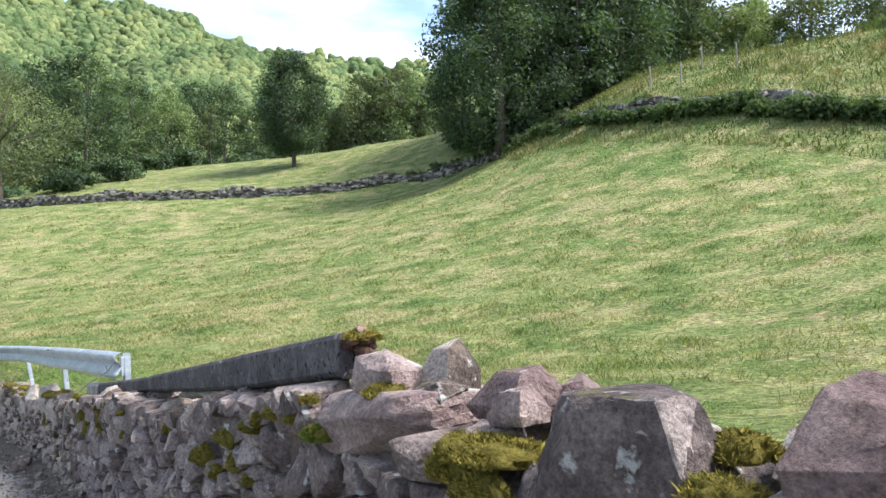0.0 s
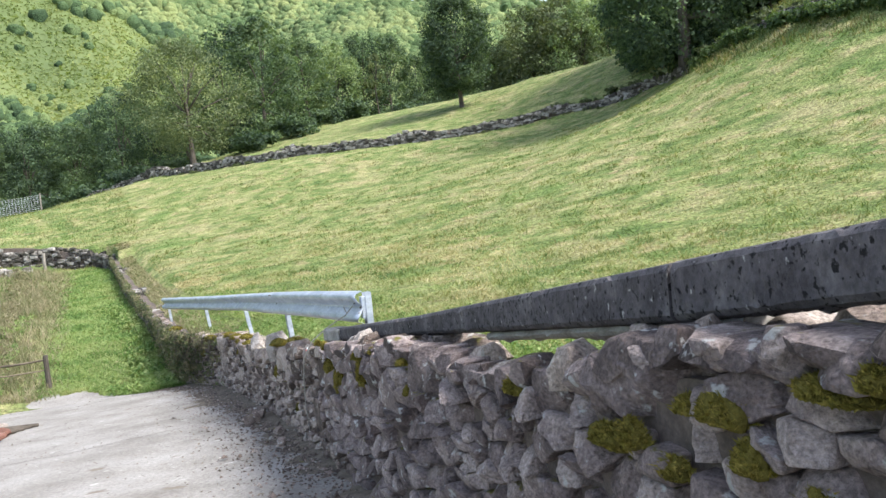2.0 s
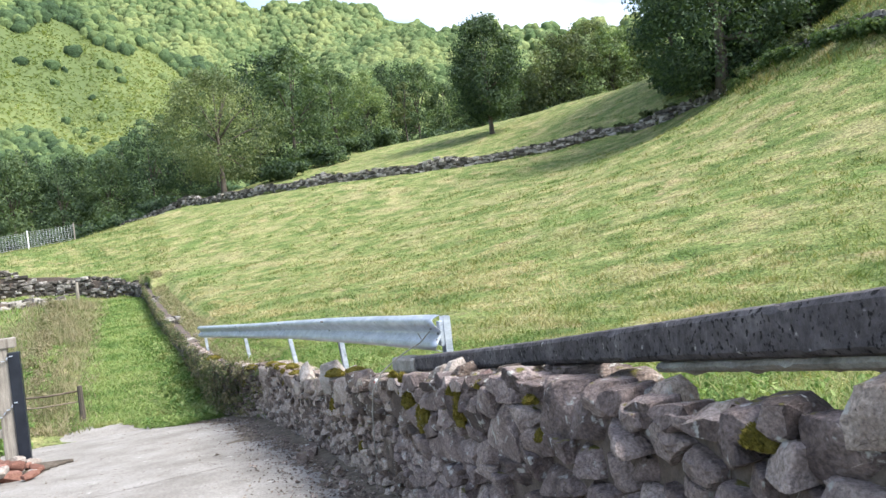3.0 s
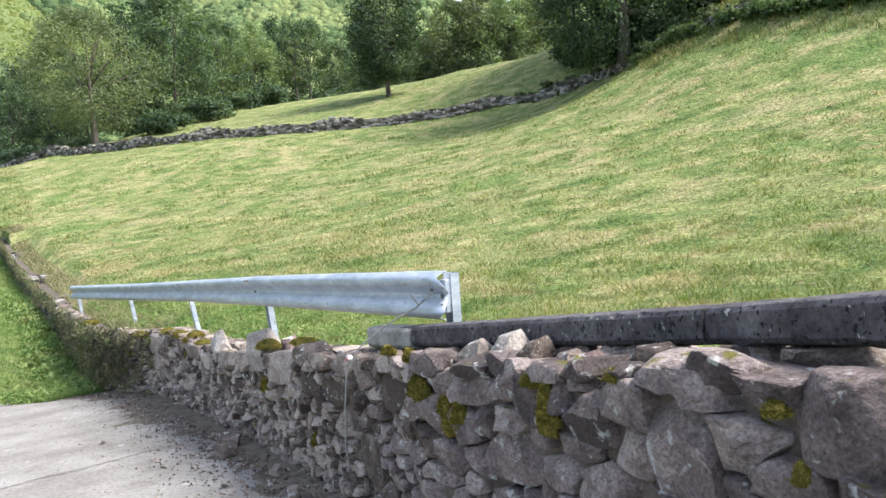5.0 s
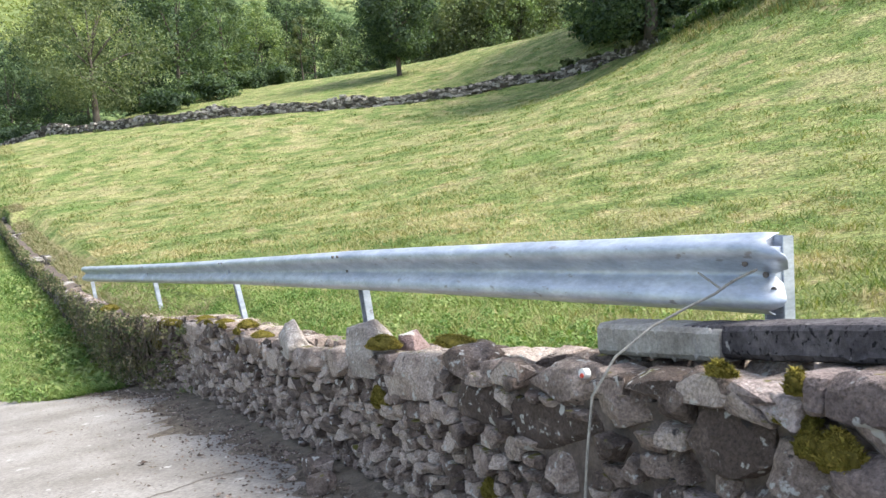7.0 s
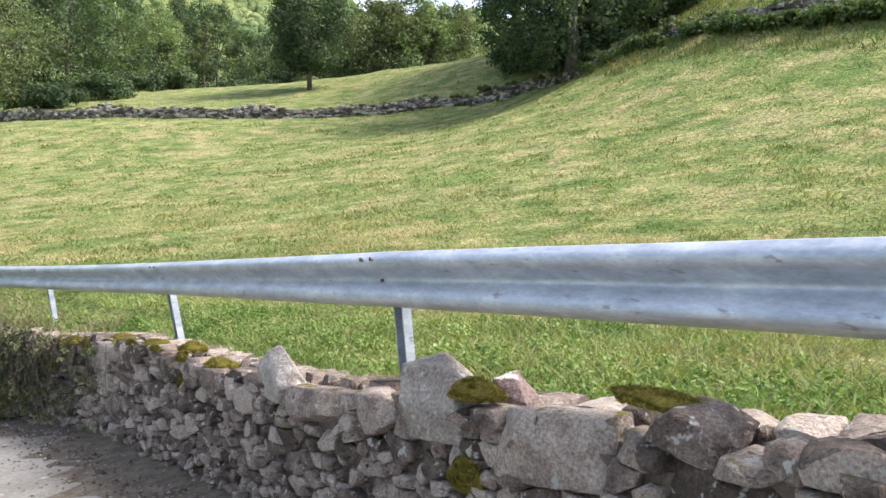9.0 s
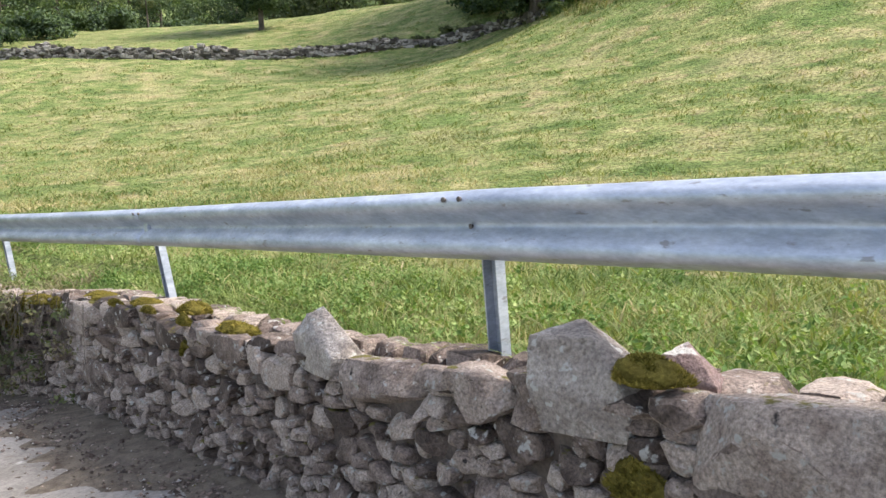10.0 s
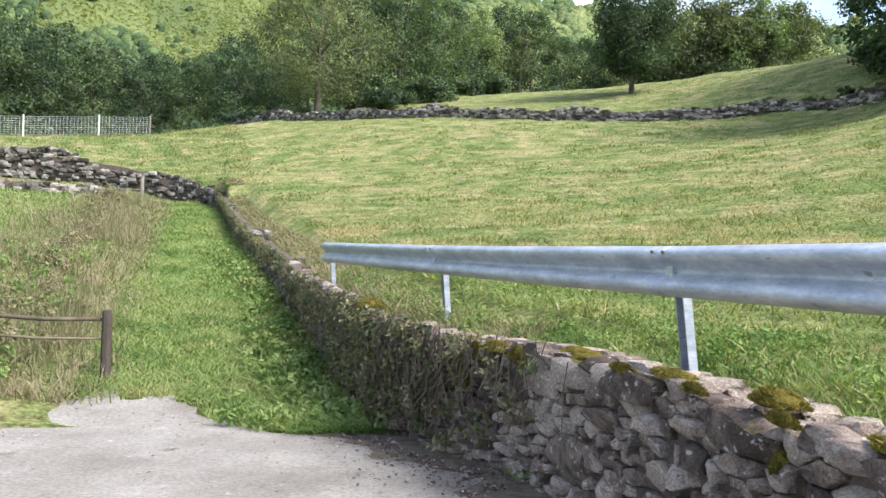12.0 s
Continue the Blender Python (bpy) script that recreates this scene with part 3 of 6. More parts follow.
def face_stone(poly, r):
    """Corners and triangles of one stone of the face, in along, out (towards the road) and up, about its middle:
    a broken face, tilted and cut by one or two flat breaks, with a chipped rim."""
    cx, cz = sum(p[0] for p in poly) / len(poly), sum(p[1] for p in poly) / len(poly)
    pts = [(p[0] - cx, p[1] - cz) for p in poly]
    pts = [p for p, q in zip(pts, pts[1:] + pts[:1]) if math.hypot(p[0] - q[0], p[1] - q[1]) > 0.012]
    cut = []
    for p, q in zip(pts, pts[1:] + pts[:1]):
        long = math.hypot(p[0] - q[0], p[1] - q[1])
        for a in ((0.06, 0.36, 0.64, 0.94) if long > 0.11 else (0.08, 0.5, 0.92) if long > 0.05 else (0.12, 0.88)):
            a += r.uniform(-0.05, 0.05)
            j = 1 - (0.0 if a < 0.12 or a > 0.88 else r.uniform(-0.02, 0.09))
            cut.append(((p[0] + a * (q[0] - p[0])) * j, (p[1] + a * (q[1] - p[1])) * j))
    if len(cut) < 3:
        return cx, cz, np.zeros((0, 3)), np.zeros((0, 3), int)
    size = max(math.hypot(*p) for p in cut)
    gap = max(0.93, 1 - 0.003 / max(size, 0.02))
    n = len(cut)
    tx, tz, lift = r.gauss(0, 0.22), r.gauss(-0.02, 0.30), r.uniform(-0.024, 0.026) + 0.06 * size
    breaks = []
    for _ in range(r.choice((1, 1, 2, 2, 3))):
        a = r.uniform(0, 2 * math.pi)
        breaks.append((math.cos(a), math.sin(a), r.uniform(-0.05, 0.5) * size, r.uniform(0.3, 1.3)))
    seed = Vector((r.uniform(0, 90), r.uniform(0, 90), 0))
    verts, tris = [], []
    rings = ((0.94, -0.20), (gap, -0.024), (gap * 0.985, -0.003), (gap * 0.92, 0.004), (gap * 0.62, 0.008), (gap * 0.30, 0.009))
    for k, (d, base) in enumerate(rings):
        for x, z in cut:
            j = d * (1 + (r.uniform(-0.04, 0.04) if k > 3 else 0))
            px, pz = x * j, z * j
            out = base
            if k:
                out += lift + tx * px + tz * pz
                for bx, bz, bd, steep in breaks:
                    out -= steep * max(0.0, px * bx + pz * bz - bd)
            if k > 1:
                out += 0.009 * noise.noise(Vector((px * 16, pz * 34, 0)) + seed) + r.uniform(-0.003, 0.003)
            verts.append((px, max(out, -0.09) if k else out, pz))
    last = len(rings) - 1
    verts.append((0, 0.009 + lift + r.uniform(-0.004, 0.004), 0))
    for k in range(last):
        for i in range(n):
            a, b, c, d = k * n + i, k * n + (i + 1) % n, (k + 1) * n + (i + 1) % n, (k + 1) * n + i
            tris += [(a, b, c), (a, c, d)]
    for i in range(n):
        tris.append((last * n + i, last * n + (i + 1) % n, (last + 1) * n))
    return cx, cz, np.array(verts), np.array(tris)


made, singles = {True: ([], []), False: ([], [])}, 0
for u, z, s in sites:
    poly = cell(u, z, s)
    if len(poly) < 3:
        continue
    cu_, cz_, fv, ft = face_stone(poly, rnd)
    if len(fv) < 12:
        continue
    slope = (float(wall_v(cu_ + 0.1)) - float(wall_v(cu_ - 0.1))) / 0.2
    # local along/out/up to the world
    front = float(wall_v(cu_)) + 0.02
    pv = front + slope * fv[:, 0] - fv[:, 1]
    x, y = W(cu_ + fv[:, 0], pv)
    pts = np.stack([x, y, cz_ + fv[:, 2]], -1)
    if 0.3 < cu_ < 9.0 and singles < 300 and s > 0.05:
        mid = pts.mean(0)
        wall_part("stone", mesh_from("stone", pts - mid, ft[:, ::-1], m_stone_dark if cu_ < 8.4 + 0.8 * math.sin(cz_ * 9) else m_stone), Matrix.Translation(mid))
        singles += 1
    else:
        made[cu_ < 8.4 + 0.8 * math.sin(cz_ * 9)][0].append(pts)
        made[cu_ < 8.4 + 0.8 * math.sin(cz_ * 9)][1].append(ft[:, ::-1])
for dark, (heap_v, heap_t) in made.items():
    first = np.concatenate([[0], np.cumsum([len(q) for q in heap_v])])
    rest = wall_part("stones", mesh_from("stones", np.concatenate(heap_v), np.concatenate([q + k for q, k in zip(heap_t, first)]), m_stone_dark if dark else m_stone))
    rest["kind"] = "stuff"

# cap stones along the top, and the farther wall beside the lane
u = -3.0
while u < 24.0:
    lu = rnd.uniform(0.10, 0.21) if u < 6 else rnd.uniform(0.11, 0.30)
    if not any(a - 0.06 < u + lu / 2 < b + 0.06 and d > float(wall_top(u)) - 0.02 for a, b, c, d in taken):
        lv, lz = rnd.uniform(0.14, 0.26), rnd.uniform(0.07, 0.14)
        wall_part("cap_stone", rock_mesh("cap_stone", (lu, lv, lz), 300 + int(u * 50), m_stone_dark if u < 8.4 else m_stone), wall_pose(u + lu / 2, float(wall_v(u)) + lv / 2 + 0.0, float(wall_top(u + lu / 2)) - 0.075, 6.5 + rnd.uniform(-6, 6), rnd.uniform(-5, 5), rnd.uniform(-8, 8)))
    u += lu * 0.96
u = -3.0
while u < 20.0:
    lu = rnd.uniform(0.14, 0.34)
    if not 3.8 < u < 5.3:
        wall_part("back_stone", rock_mesh("back_stone", (lu, 0.26, 0.16), 900 + int(u * 50), m_stone), wall_pose(u + lu / 2, float(wall_v(u)) + 0.42, float(wall_top(u + lu / 2)) - 0.13, 6.5, 0, rnd.uniform(-9, 9)))
    u += lu * 1.05


def low_side(x, y, side):
    """The lower ground of the two sides of a wall."""
    both = []
    for k in (-0.75, 0.75):
        a, b = x + k * side[:, 0], y + k * side[:, 1]
        both.append(ground_z(-0.6 * a + 0.8 * b, 0.8 * a + 0.6 * b))
    return np.minimum(*both)


def rubble_wall(name, label, path, height, stone, seed, depth=0.5):
    """A farther dry stone wall: a core and many small stones joined into one mesh. path: plan points; height: metres above the
    ground, one or one for each point."""
    r = np.random.default_rng(seed)
    path = np.array(path, float)
    seg = np.linalg.norm(np.diff(path, axis=0), axis=1)
    at = np.concatenate([[0], np.cumsum(seg)])
    heights = np.full(len(path), height) if isinstance(height, float) else np.array(height)
    n = int(at[-1] / stone * heights.mean() / stone * 2.3)
    s = r.uniform(0, at[-1], n)
    height = np.interp(s, at, heights)
    x, y = np.interp(s, at, path[:, 0]), np.interp(s, at, path[:, 1])
    k = np.clip(np.searchsorted(at, s) - 1, 0, len(seg) - 1)
    way = np.diff(path, axis=0)[k] / seg[k][:, None]
    side = np.stack([way[:, 1], -way[:, 0]], -1)
    h = r.uniform(0.0, 1.0, n) ** 0.9 * height * (0.85 + 0.25 * np.sin(s * 0.9) * np.sin(s * 0.23))
    off = np.where(h > height * 0.85, r.uniform(-0.5, 0.5, n), np.where(r.random(n) < 0.6, 0.5, -0.5)) * depth
    gz = low_side(x, y, side)
    c = np.stack([x + side[:, 0] * off, y + side[:, 1] * off, gz + h], -1)
    cube = np.array([(-1, -1, -1), (1, -1, -1), (1, 1, -1), (-1, 1, -1), (-1, -1, 1), (1, -1, 1), (1, 1, 1), (-1, 1, 1), (0, 0, 1.25), (0, -1.2, 0), (0, 1.2, 0)], float)
    faces = np.array([(0, 1, 9), (1, 5, 9), (5, 4, 9), (4, 0, 9), (2, 3, 10), (3, 7, 10), (7, 6, 10), (6, 2, 10), (4, 5, 8), (5, 6, 8), (6, 7, 8), (7, 4, 8), (1, 2, 6), (1, 6, 5), (3, 0, 4), (3, 4, 7)])
    size = np.stack([r.uniform(0.5, 1.2, n) * stone, r.uniform(0.4, 0.7, n) * stone, r.uniform(0.28, 0.6, n) * stone], -1)
    loc = cube[None] * size[:, None] * r.uniform(0.7, 1.15, (n, len(cube), 1))
    ca, sa = way[:, 0][:, None], way[:, 1][:, None]
    v = np.stack([loc[:, :, 0] * ca - loc[:, :, 1] * sa, loc[:, :, 0] * sa + loc[:, :, 1] * ca, loc[:, :, 2]], -1) + c[:, None]
    f = (faces[None] + (np.arange(n) * len(cube))[:, None, None]).reshape(-1, 3)
    ob = thing(name, label, "stone wall")
    st = part("stones", mesh_from("stones", v.reshape(-1, 3), f, m_far_stone), None, ob)
    st["kind"] = "stuff"
    ss = np.arange(0, at[-1], 0.7)
    bx, by = np.interp(ss, at, path[:, 0]), np.interp(ss, at, path[:, 1])
    kk = np.clip(np.searchsorted(at, ss, side="right") - 1, 0, len(seg) - 1)
    wy = np.diff(path, axis=0)[kk] / seg[kk][:, None]
    bz = low_side(bx, by, np.stack([wy[:, 1], -wy[:, 0]], -1))
    rows = []
    tall = np.interp(ss, at, heights)
    for o, z in ((-0.40, -0.3), (-0.34, 0.78 * tall), (0.34, 0.78 * tall), (0.40, -0.3)):
        rows.append(np.stack([bx + wy[:, 1] * o * depth, by - wy[:, 0] * o * depth, bz + z], -1))
    rows = np.array(rows)
    ri = np.arange(rows.shape[0] * rows.shape[1]).reshape(rows.shape[:2])
    part("core", mesh_from("core", rows.reshape(-1, 3), np.stack([ri[:-1, :-1], ri[1:, :-1], ri[1:, 1:], ri[:-1, 1:]], -1).reshape(-1, 4), m_core), None, ob)
    return ob


lane_path = [W(a, float(wall_v(a)) + 0.28) for a in np.arange(25.5, 52, 1.5)] + [W(52.8, 0.9), W(53.8, 0.1), W(54.6, -0.9), W(55.4, -2.4), W(56.1, -5), W(56.6, -10), W(57.6, -22), W(59.5, -40)]
lane_wall_base = rubble_wall("lane_wall", "overgrown low dry stone wall curving beside the grass lane", lane_path, [max(0.55, float(wall_top(a) - road_z(a)) - 0.05) for a in np.arange(25.5, 52, 1.5)] + [0.95, 1.1, 1.3, 1.45, 1.6, 1.9, 1.9, 1.9], 0.19, 21)
FAR_PATH = [(-60, 76), (-47.5, 69.5), (-37, 65), (-28.8, 62), (-12, 61), (-3.6, 60.6), (2.9, 57), (5.5, 50.5), (7.6, 45.5), (9.5, 42)]
rubble_wall("field_wall", "far grey dry stone wall crossing the meadow, topped with grass", FAR_PATH, 0.95, 0.22, 22)
TERRACE = [(9.5, 42), (10.9, 40.5), (13.2, 38.6), (16, 35.6), (18.5, 32.6), (24, 28), (32, 23)]
rubble_wall("terrace_wall", "old terrace wall on the hillside, half hidden by bracken", TERRACE, 1.0, 0.26, 23)

# ---- loose rocks on the wall ----
LOOSE = (
    (0.48, 1.00, 1.18, 0.40, 0.30, 0.165, "pink", 14),
    (2.04, 1.24, 1.06, 0.34, 0.20, 0.16, "pink", 3), (1.90, 1.36, 1.06, 0.24, 0.20, 0.19, "stone", 9), (1.52, 1.28, 1.07, 0.34, 0.24, 0.14, "pink", -4),
    (1.38, 1.20, 1.09, 0.20, 0.13, 0.10, "pink", 0), (1.80, 1.25, 1.07, 0.26, 0.15, 0.08, "stone", 6), (1.40, 1.42, 1.05, 0.16, 0.2, 0.14, "pink", 20),
    (2.45, 1.30, 0.88, 0.34, 0.28, 0.11, "pink", 4), (3.52, 1.38, 0.76, 0.16, 0.14, 0.14, "stone", 8), (4.15, 1.36, 0.58, 0.26, 0.22, 0.17, "stone", 6), (4.75, 1.42, 0.50, 0.30, 0.2, 0.08, "stone", -5), (4.45, 1.4, 0.53, 0.24, 0.2, 0.07, "stone", 4), (5.1, 1.5, 0.47, 0.2, 0.2, 0.12, "stone", 3), (3.86, 1.46, 0.72, 0.20, 0.16, 0.12, "stone", 5), (6.57, 1.62, 0.30, 0.25, 0.24, 0.14, "stone", -8),
    (6.22, 1.58, 0.33, 0.24, 0.24, 0.12, "stone", 5), (7.82, 1.74, 0.15, 0.26, 0.2, 0.12, "pale", 4), (7.50, 1.70, 0.18, 0.26, 0.22, 0.18, "pale", -5),
    (7.28, 1.66, 0.22, 0.16, 0.22, 0.14, "stone", 8), (8.13, 1.75, 0.0, 0.34, 0.25, 0.18, "stone", 3), (6.9, 1.62, 0.24, 0.2, 0.2, 0.13, "pink", -6),
    (13.30, 1.93, -0.72, 0.62, 0.26, 0.34, "pale", -12), (11.64, 1.87, -0.57, 0.60, 0.34, 0.41, "pale", 5), (11.36, 2.08, -0.46, 0.3, 0.22, 0.24, "pink", 15),
    (7.05, 1.66, 0.24, 0.17, 0.2, 0.1, "stone", 0), (8.45, 1.78, -0.02, 0.24, 0.2, 0.12, "stone", 7),
)
KINDS = {"pink": "reddish", "pale": "pale grey", "stone": "dark grey"}
APEX = {0: -0.05, 21: -0.55, 22: -0.35}
for i, (u, v, z, lu, lv, lz, kind, turn) in enumerate(LOOSE):
    lv *= 0.8
    lu = max(0.6 * lu, lu - 0.65 * lv)
    lz, z = lz * 0.95, z - 0.02
    ob = new("rock", peaked_rock("rock", (lu, lv, lz), 500 + i, LOOKS[kind], APEX.get(i, rnd.uniform(-0.5, 0.5)), 0.12 if i == 21 else 0.38 if i == 0 else 0.56))
    ob.matrix_basis = wall_pose(u, v + lv / 2, z, 6.5 + rnd.uniform(-4, 4), rnd.uniform(-4, 4), turn)
    tagged(ob, KINDS[kind] + " sandstone rock lying loose on the wall", "rock", "loose rocks on the wall")

# ---- concrete beams on the wall ----
def beam(name, label, a, b, ha, hb, depth, seed, mat):
    """A cast beam from a to b, which are (u, v, top): heights ha and hb, pitted and chipped along its edges."""
    r = random.Random(seed)
    bm = bmesh.new()
    n = 60
    rings = []
    for i in range(n + 1):
        t = i / n
        u, v, z = (a[k] + (b[k] - a[k]) * t for k in range(3))
        h = ha + (hb - ha) * t
        j = [r.uniform(-0.0015, 0.0015) - (0.014 * r.random() if r.random() < 0.07 else 0) for _ in range(8)]
        pts = [(v + 0.012, z - 0.004 + j[0]), (v + 0.028 + j[1], z), (v + depth, z + j[2]), (v + depth, z - h), (v + 0.05, z - h + j[3]), (v + 0.014, z - h + 0.012 + j[4]), (v + j[5] * 0.5, z - h + 0.03 + j[5]), (v + j[6] * 0.5, z - 0.02 + j[6])]
        rings.append([bm.verts.new(P(u, p, q)) for p, q in pts])
    for p, q in zip(rings, rings[1:]):
        for k in range(8):
            bm.faces.new((p[k], p[(k + 1) % 8], q[(k + 1) % 8], q[k]))
    bm.faces.new(rings[0])
    bm.faces.new(rings[-1][::-1])
    ob = new(name, bm_mesh(name, bm, mat))
    return tagged(ob, label, "concrete beam", "concrete beams")


beam_a = beam("concrete_beam", "dark weathered precast concrete beam lying along the wall", (2.40, 1.33, 1.215), (3.68, 1.46, 1.0), 0.165, 0.18, 0.14, 1, m_concrete)
beam_b = beam("concrete_beam", "dark weathered precast concrete beam lying along the wall", (3.70, 1.465, 0.995), (6.45, 1.80, 0.53), 0.18, 0.13, 0.14, 2, m_concrete)
# added strip for a pale band below the beam, not identified as any part
beam("concrete_slab", "pale strip added under the concrete beam, set back from its face", (3.45, 1.48, 0.862), (5.35, 1.71, 0.562), 0.05, 0.045, 0.13, 6, m_concrete_pale)
beam_c = beam("concrete_beam", "dark weathered precast concrete beam lying along the wall", (6.47, 1.81, 0.525), (8.95, 1.97, 0.14), 0.13, 0.13, 0.14, 3, m_concrete)
beam_d = beam("concrete_beam", "short pale concrete beam end lying on the wall", (8.75, 1.945, 0.16), (9.42, 1.985, 0.085), 0.13, 0.145, 0.16, 4, m_concrete_pale)
broken_end = thing("broken_beam_end", "crumbling mossy terracotta brick end of the concrete beam", "brick rubble", at=P(2.34, 1.40, 1.06))
m_brick_old = material("old_brick", [(0.3, (0.06, 0.028, 0.022)), (0.5, (0.13, 0.06, 0.048)), (0.72, (0.30, 0.2, 0.17))], scale=14, vary=0.5, grain=0.5, bump=0.8, spots=(((0.10, 0.075, 0.015), 9.0, 0.56, True),))
for k in range(26):
    ob = part("brick", rock_mesh("brick", (rnd.uniform(0.03, 0.075), rnd.uniform(0.03, 0.05), rnd.uniform(0.018, 0.04)), 1600 + k, m_brick_old, detail=0), None, broken_end)
    out = Matrix.Rotation(radians(LEAN_OUT), 3, "Z") @ Vector((rnd.uniform(-0.05, 0.05), rnd.uniform(-0.06, 0.07), 0))
    ob.matrix_basis = pose(out.x, out.y, -0.04 + 0.19 * (k / 26) + rnd.uniform(-0.01, 0.01), rnd.uniform(-15, 15), rnd.uniform(-15, 15), LEAN_OUT + rnd.uniform(-25, 25))

# ---- guard rail ----
RAIL = ((8.72, 2.18, 0.485), (12.40, 2.20, 0.22), (16.25, 2.36, -0.105), (20.05, 2.10, -0.39), (24.0, 1.64, -0.65))
rail = thing("guard_rail", "galvanised steel crash barrier along the field edge", "guard rail", at=P(16.25, 2.5, float(ground_z(16.25, 2.5))))


def rail_part(name, bm, mat, label="", smooth=False):
    ob = part(name, bm, mat, rail, label, smooth)
    ob.matrix_basis = Matrix.Translation(-rail.location)
    return ob


def rail_at(u):
    us = [p[0] for p in RAIL]
    v = float(np.interp(u, us, [p[1] for p in RAIL]))
    z = float(np.interp(u, us, [p[2] for p in RAIL]))
    # ease the corners at the posts
    for k in (1, 2, 3):
        d = abs(u - us[k])
        if d < 0.8:
            va = [float(np.interp(us[k] + s, us, [p[1] for p in RAIL])) for s in (-0.8, 0.8)]
            za = [float(np.interp(us[k] + s, us, [p[2] for p in RAIL])) for s in (-0.8, 0.8)]
            q = (1 - d / 0.8) ** 2 * 0.25
            v += q * ((va[0] + va[1]) / 2 - RAIL[k][1])
            z += q * ((za[0] + za[1]) / 2 - RAIL[k][2])
    return v, z


# half profile of the W beam: out (towards the road) and down from its top edge
PROFILE = [(0.0, 0.0), (0.012, 0.004), (0.052, 0.022), (0.074, 0.034), (0.081, 0.052), (0.078, 0.072), (0.064, 0.092), (0.020, 0.128), (0.006, 0.142), (0.0, 0.155)]
PROFILE = PROFILE + [(o, 0.31 - d) for o, d in PROFILE[-2::-1]]
for k, (ua, ub) in enumerate(((8.64, 16.42), (16.30, 20.2), (20.08, 24.12))):
    bm = bmesh.new()
    steps = int((ub - ua) * 10)
    rows = []
    for i in range(steps + 1):
        u = ua + (ub - ua) * i / steps
        v, z = rail_at(u)
        lift = 0.003 * k
        wob = 0.003 * math.sin(u * 1.3) + 0.001 * math.sin(u * 5.7)
        row = []
        for j, (o, d) in enumerate(PROFILE):
            jag = 0.0
            if k == 0 and i == 0:
                jag = 0.05 * math.sin(j * 0.85) + (0.03 if j in (0, 18) else 0)
            row.append(bm.verts.new(P(u + jag, v - o - lift + 0.3 * wob, z - d * 0.96 + wob * 0.6)))
        rows.append(row)
    for a, b in zip(rows, rows[1:]):
        for j in range(len(PROFILE) - 1):
            bm.faces.new((a[j], a[j + 1], b[j + 1], b[j]))
    ob = rail_part("rail_section", bm, m_zinc, smooth=True)
    sol = ob.modifiers.new("thickness", "SOLIDIFY")
    sol.thickness, sol.offset = 0.004, 0
for k, (u, v, z) in enumerate(RAIL):
    g = float(ground_z(u, v + 0.09)) - 0.15
    du, dv = (0.01, 0.03, 0.08, 0.06, 0.04)[k], (0.0, 0.08, 0.13, 0.10, 0.08)[k]
    u, v = u + (0, 0.06, 0.03, 0, 0)[k], v + (0, 0.04, -0.04, 0, 0)[k]
    bm = bmesh.new()
    # open channel post
    sec = [(-0.042, 0.03), (-0.042, 0.09), (0.042, 0.09), (0.042, 0.03), (0.035, 0.03), (0.035, 0.083), (-0.035, 0.083), (-0.035, 0.03)]
    foot = [bm.verts.new(P(u + a - du, v + b + dv, g)) for a, b in sec]
    head = [bm.verts.new(P(u + a, v + b, z - (0.05 if k else 0.02))) for a, b in sec]
    for i in range(8):
        bm.faces.new((foot[i], foot[(i + 1) % 8], head[(i + 1) % 8], head[i]))
    bm.faces.new(head)
    rail_part("post", bm, m_zinc)
    bm = bmesh.new()
    box(bm, (0.07, 0.05, 0.20), Matrix.Translation(P(u, v + 0.02, z - 0.155)) @ pose(0, 0, 0, 0, 0, LEAN_OUT), 0.005)
    rail_part("spacer", bm, m_zinc)
    spots = [(0, 0.155, -0.004), (-0.06, 0.2, -0.04), (0.06, 0.11, -0.04)] if k in (0, 4) else [(0.0, 0.155, -0.004), (-0.09, 0.205, -0.03), (0.10, 0.035, -0.078), (0.0, 0.035, -0.078)]
    for a, d, o in spots:
        bv, bz = rail_at(u + a)
        bm = bmesh.new()
        bmesh.ops.create_cone(bm, cap_ends=True, segments=10, radius1=0.012, radius2=0.009, depth=0.012, matrix=Matrix.Translation(P(u + a, bv + o - 0.006, bz - d)) @ pose(0, 0, 0, 0, 0, LEAN_OUT) @ pose(0, 0, 0, -90))
        rail_part("bolt", bm, m_bolt)

# wire tied round the rail's end, hanging down the wall
cable = bmesh.new()
cpts = [P(8.80, 2.085, 0.31), P(8.86, 2.06, 0.26), P(8.93, 1.99, 0.21), P(9.02, 1.90, 0.14), P(9.1, 1.78, 0.03), P(9.15, 1.70, -0.12), P(9.17, 1.68, -0.35), P(9.2, 1.68, -0.6), P(9.18, 1.69, -0.82)]
tube(cable, cpts, 0.006, 6)
tube(cable, [P(8.70, 2.09, 0.36), P(8.78, 2.085, 0.32), P(8.84, 2.07, 0.28), P(8.95, 2.08, 0.33)], 0.005, 6)
tagged(new("wire_cable", bm_mesh("wire_cable", cable, material("old_wire", [(0.3, (0.2, 0.19, 0.17)), (0.7, (0.36, 0.34, 0.3))], scale=20), True)), "old frayed wire tied to the barrier, hanging down the wall", "cable")


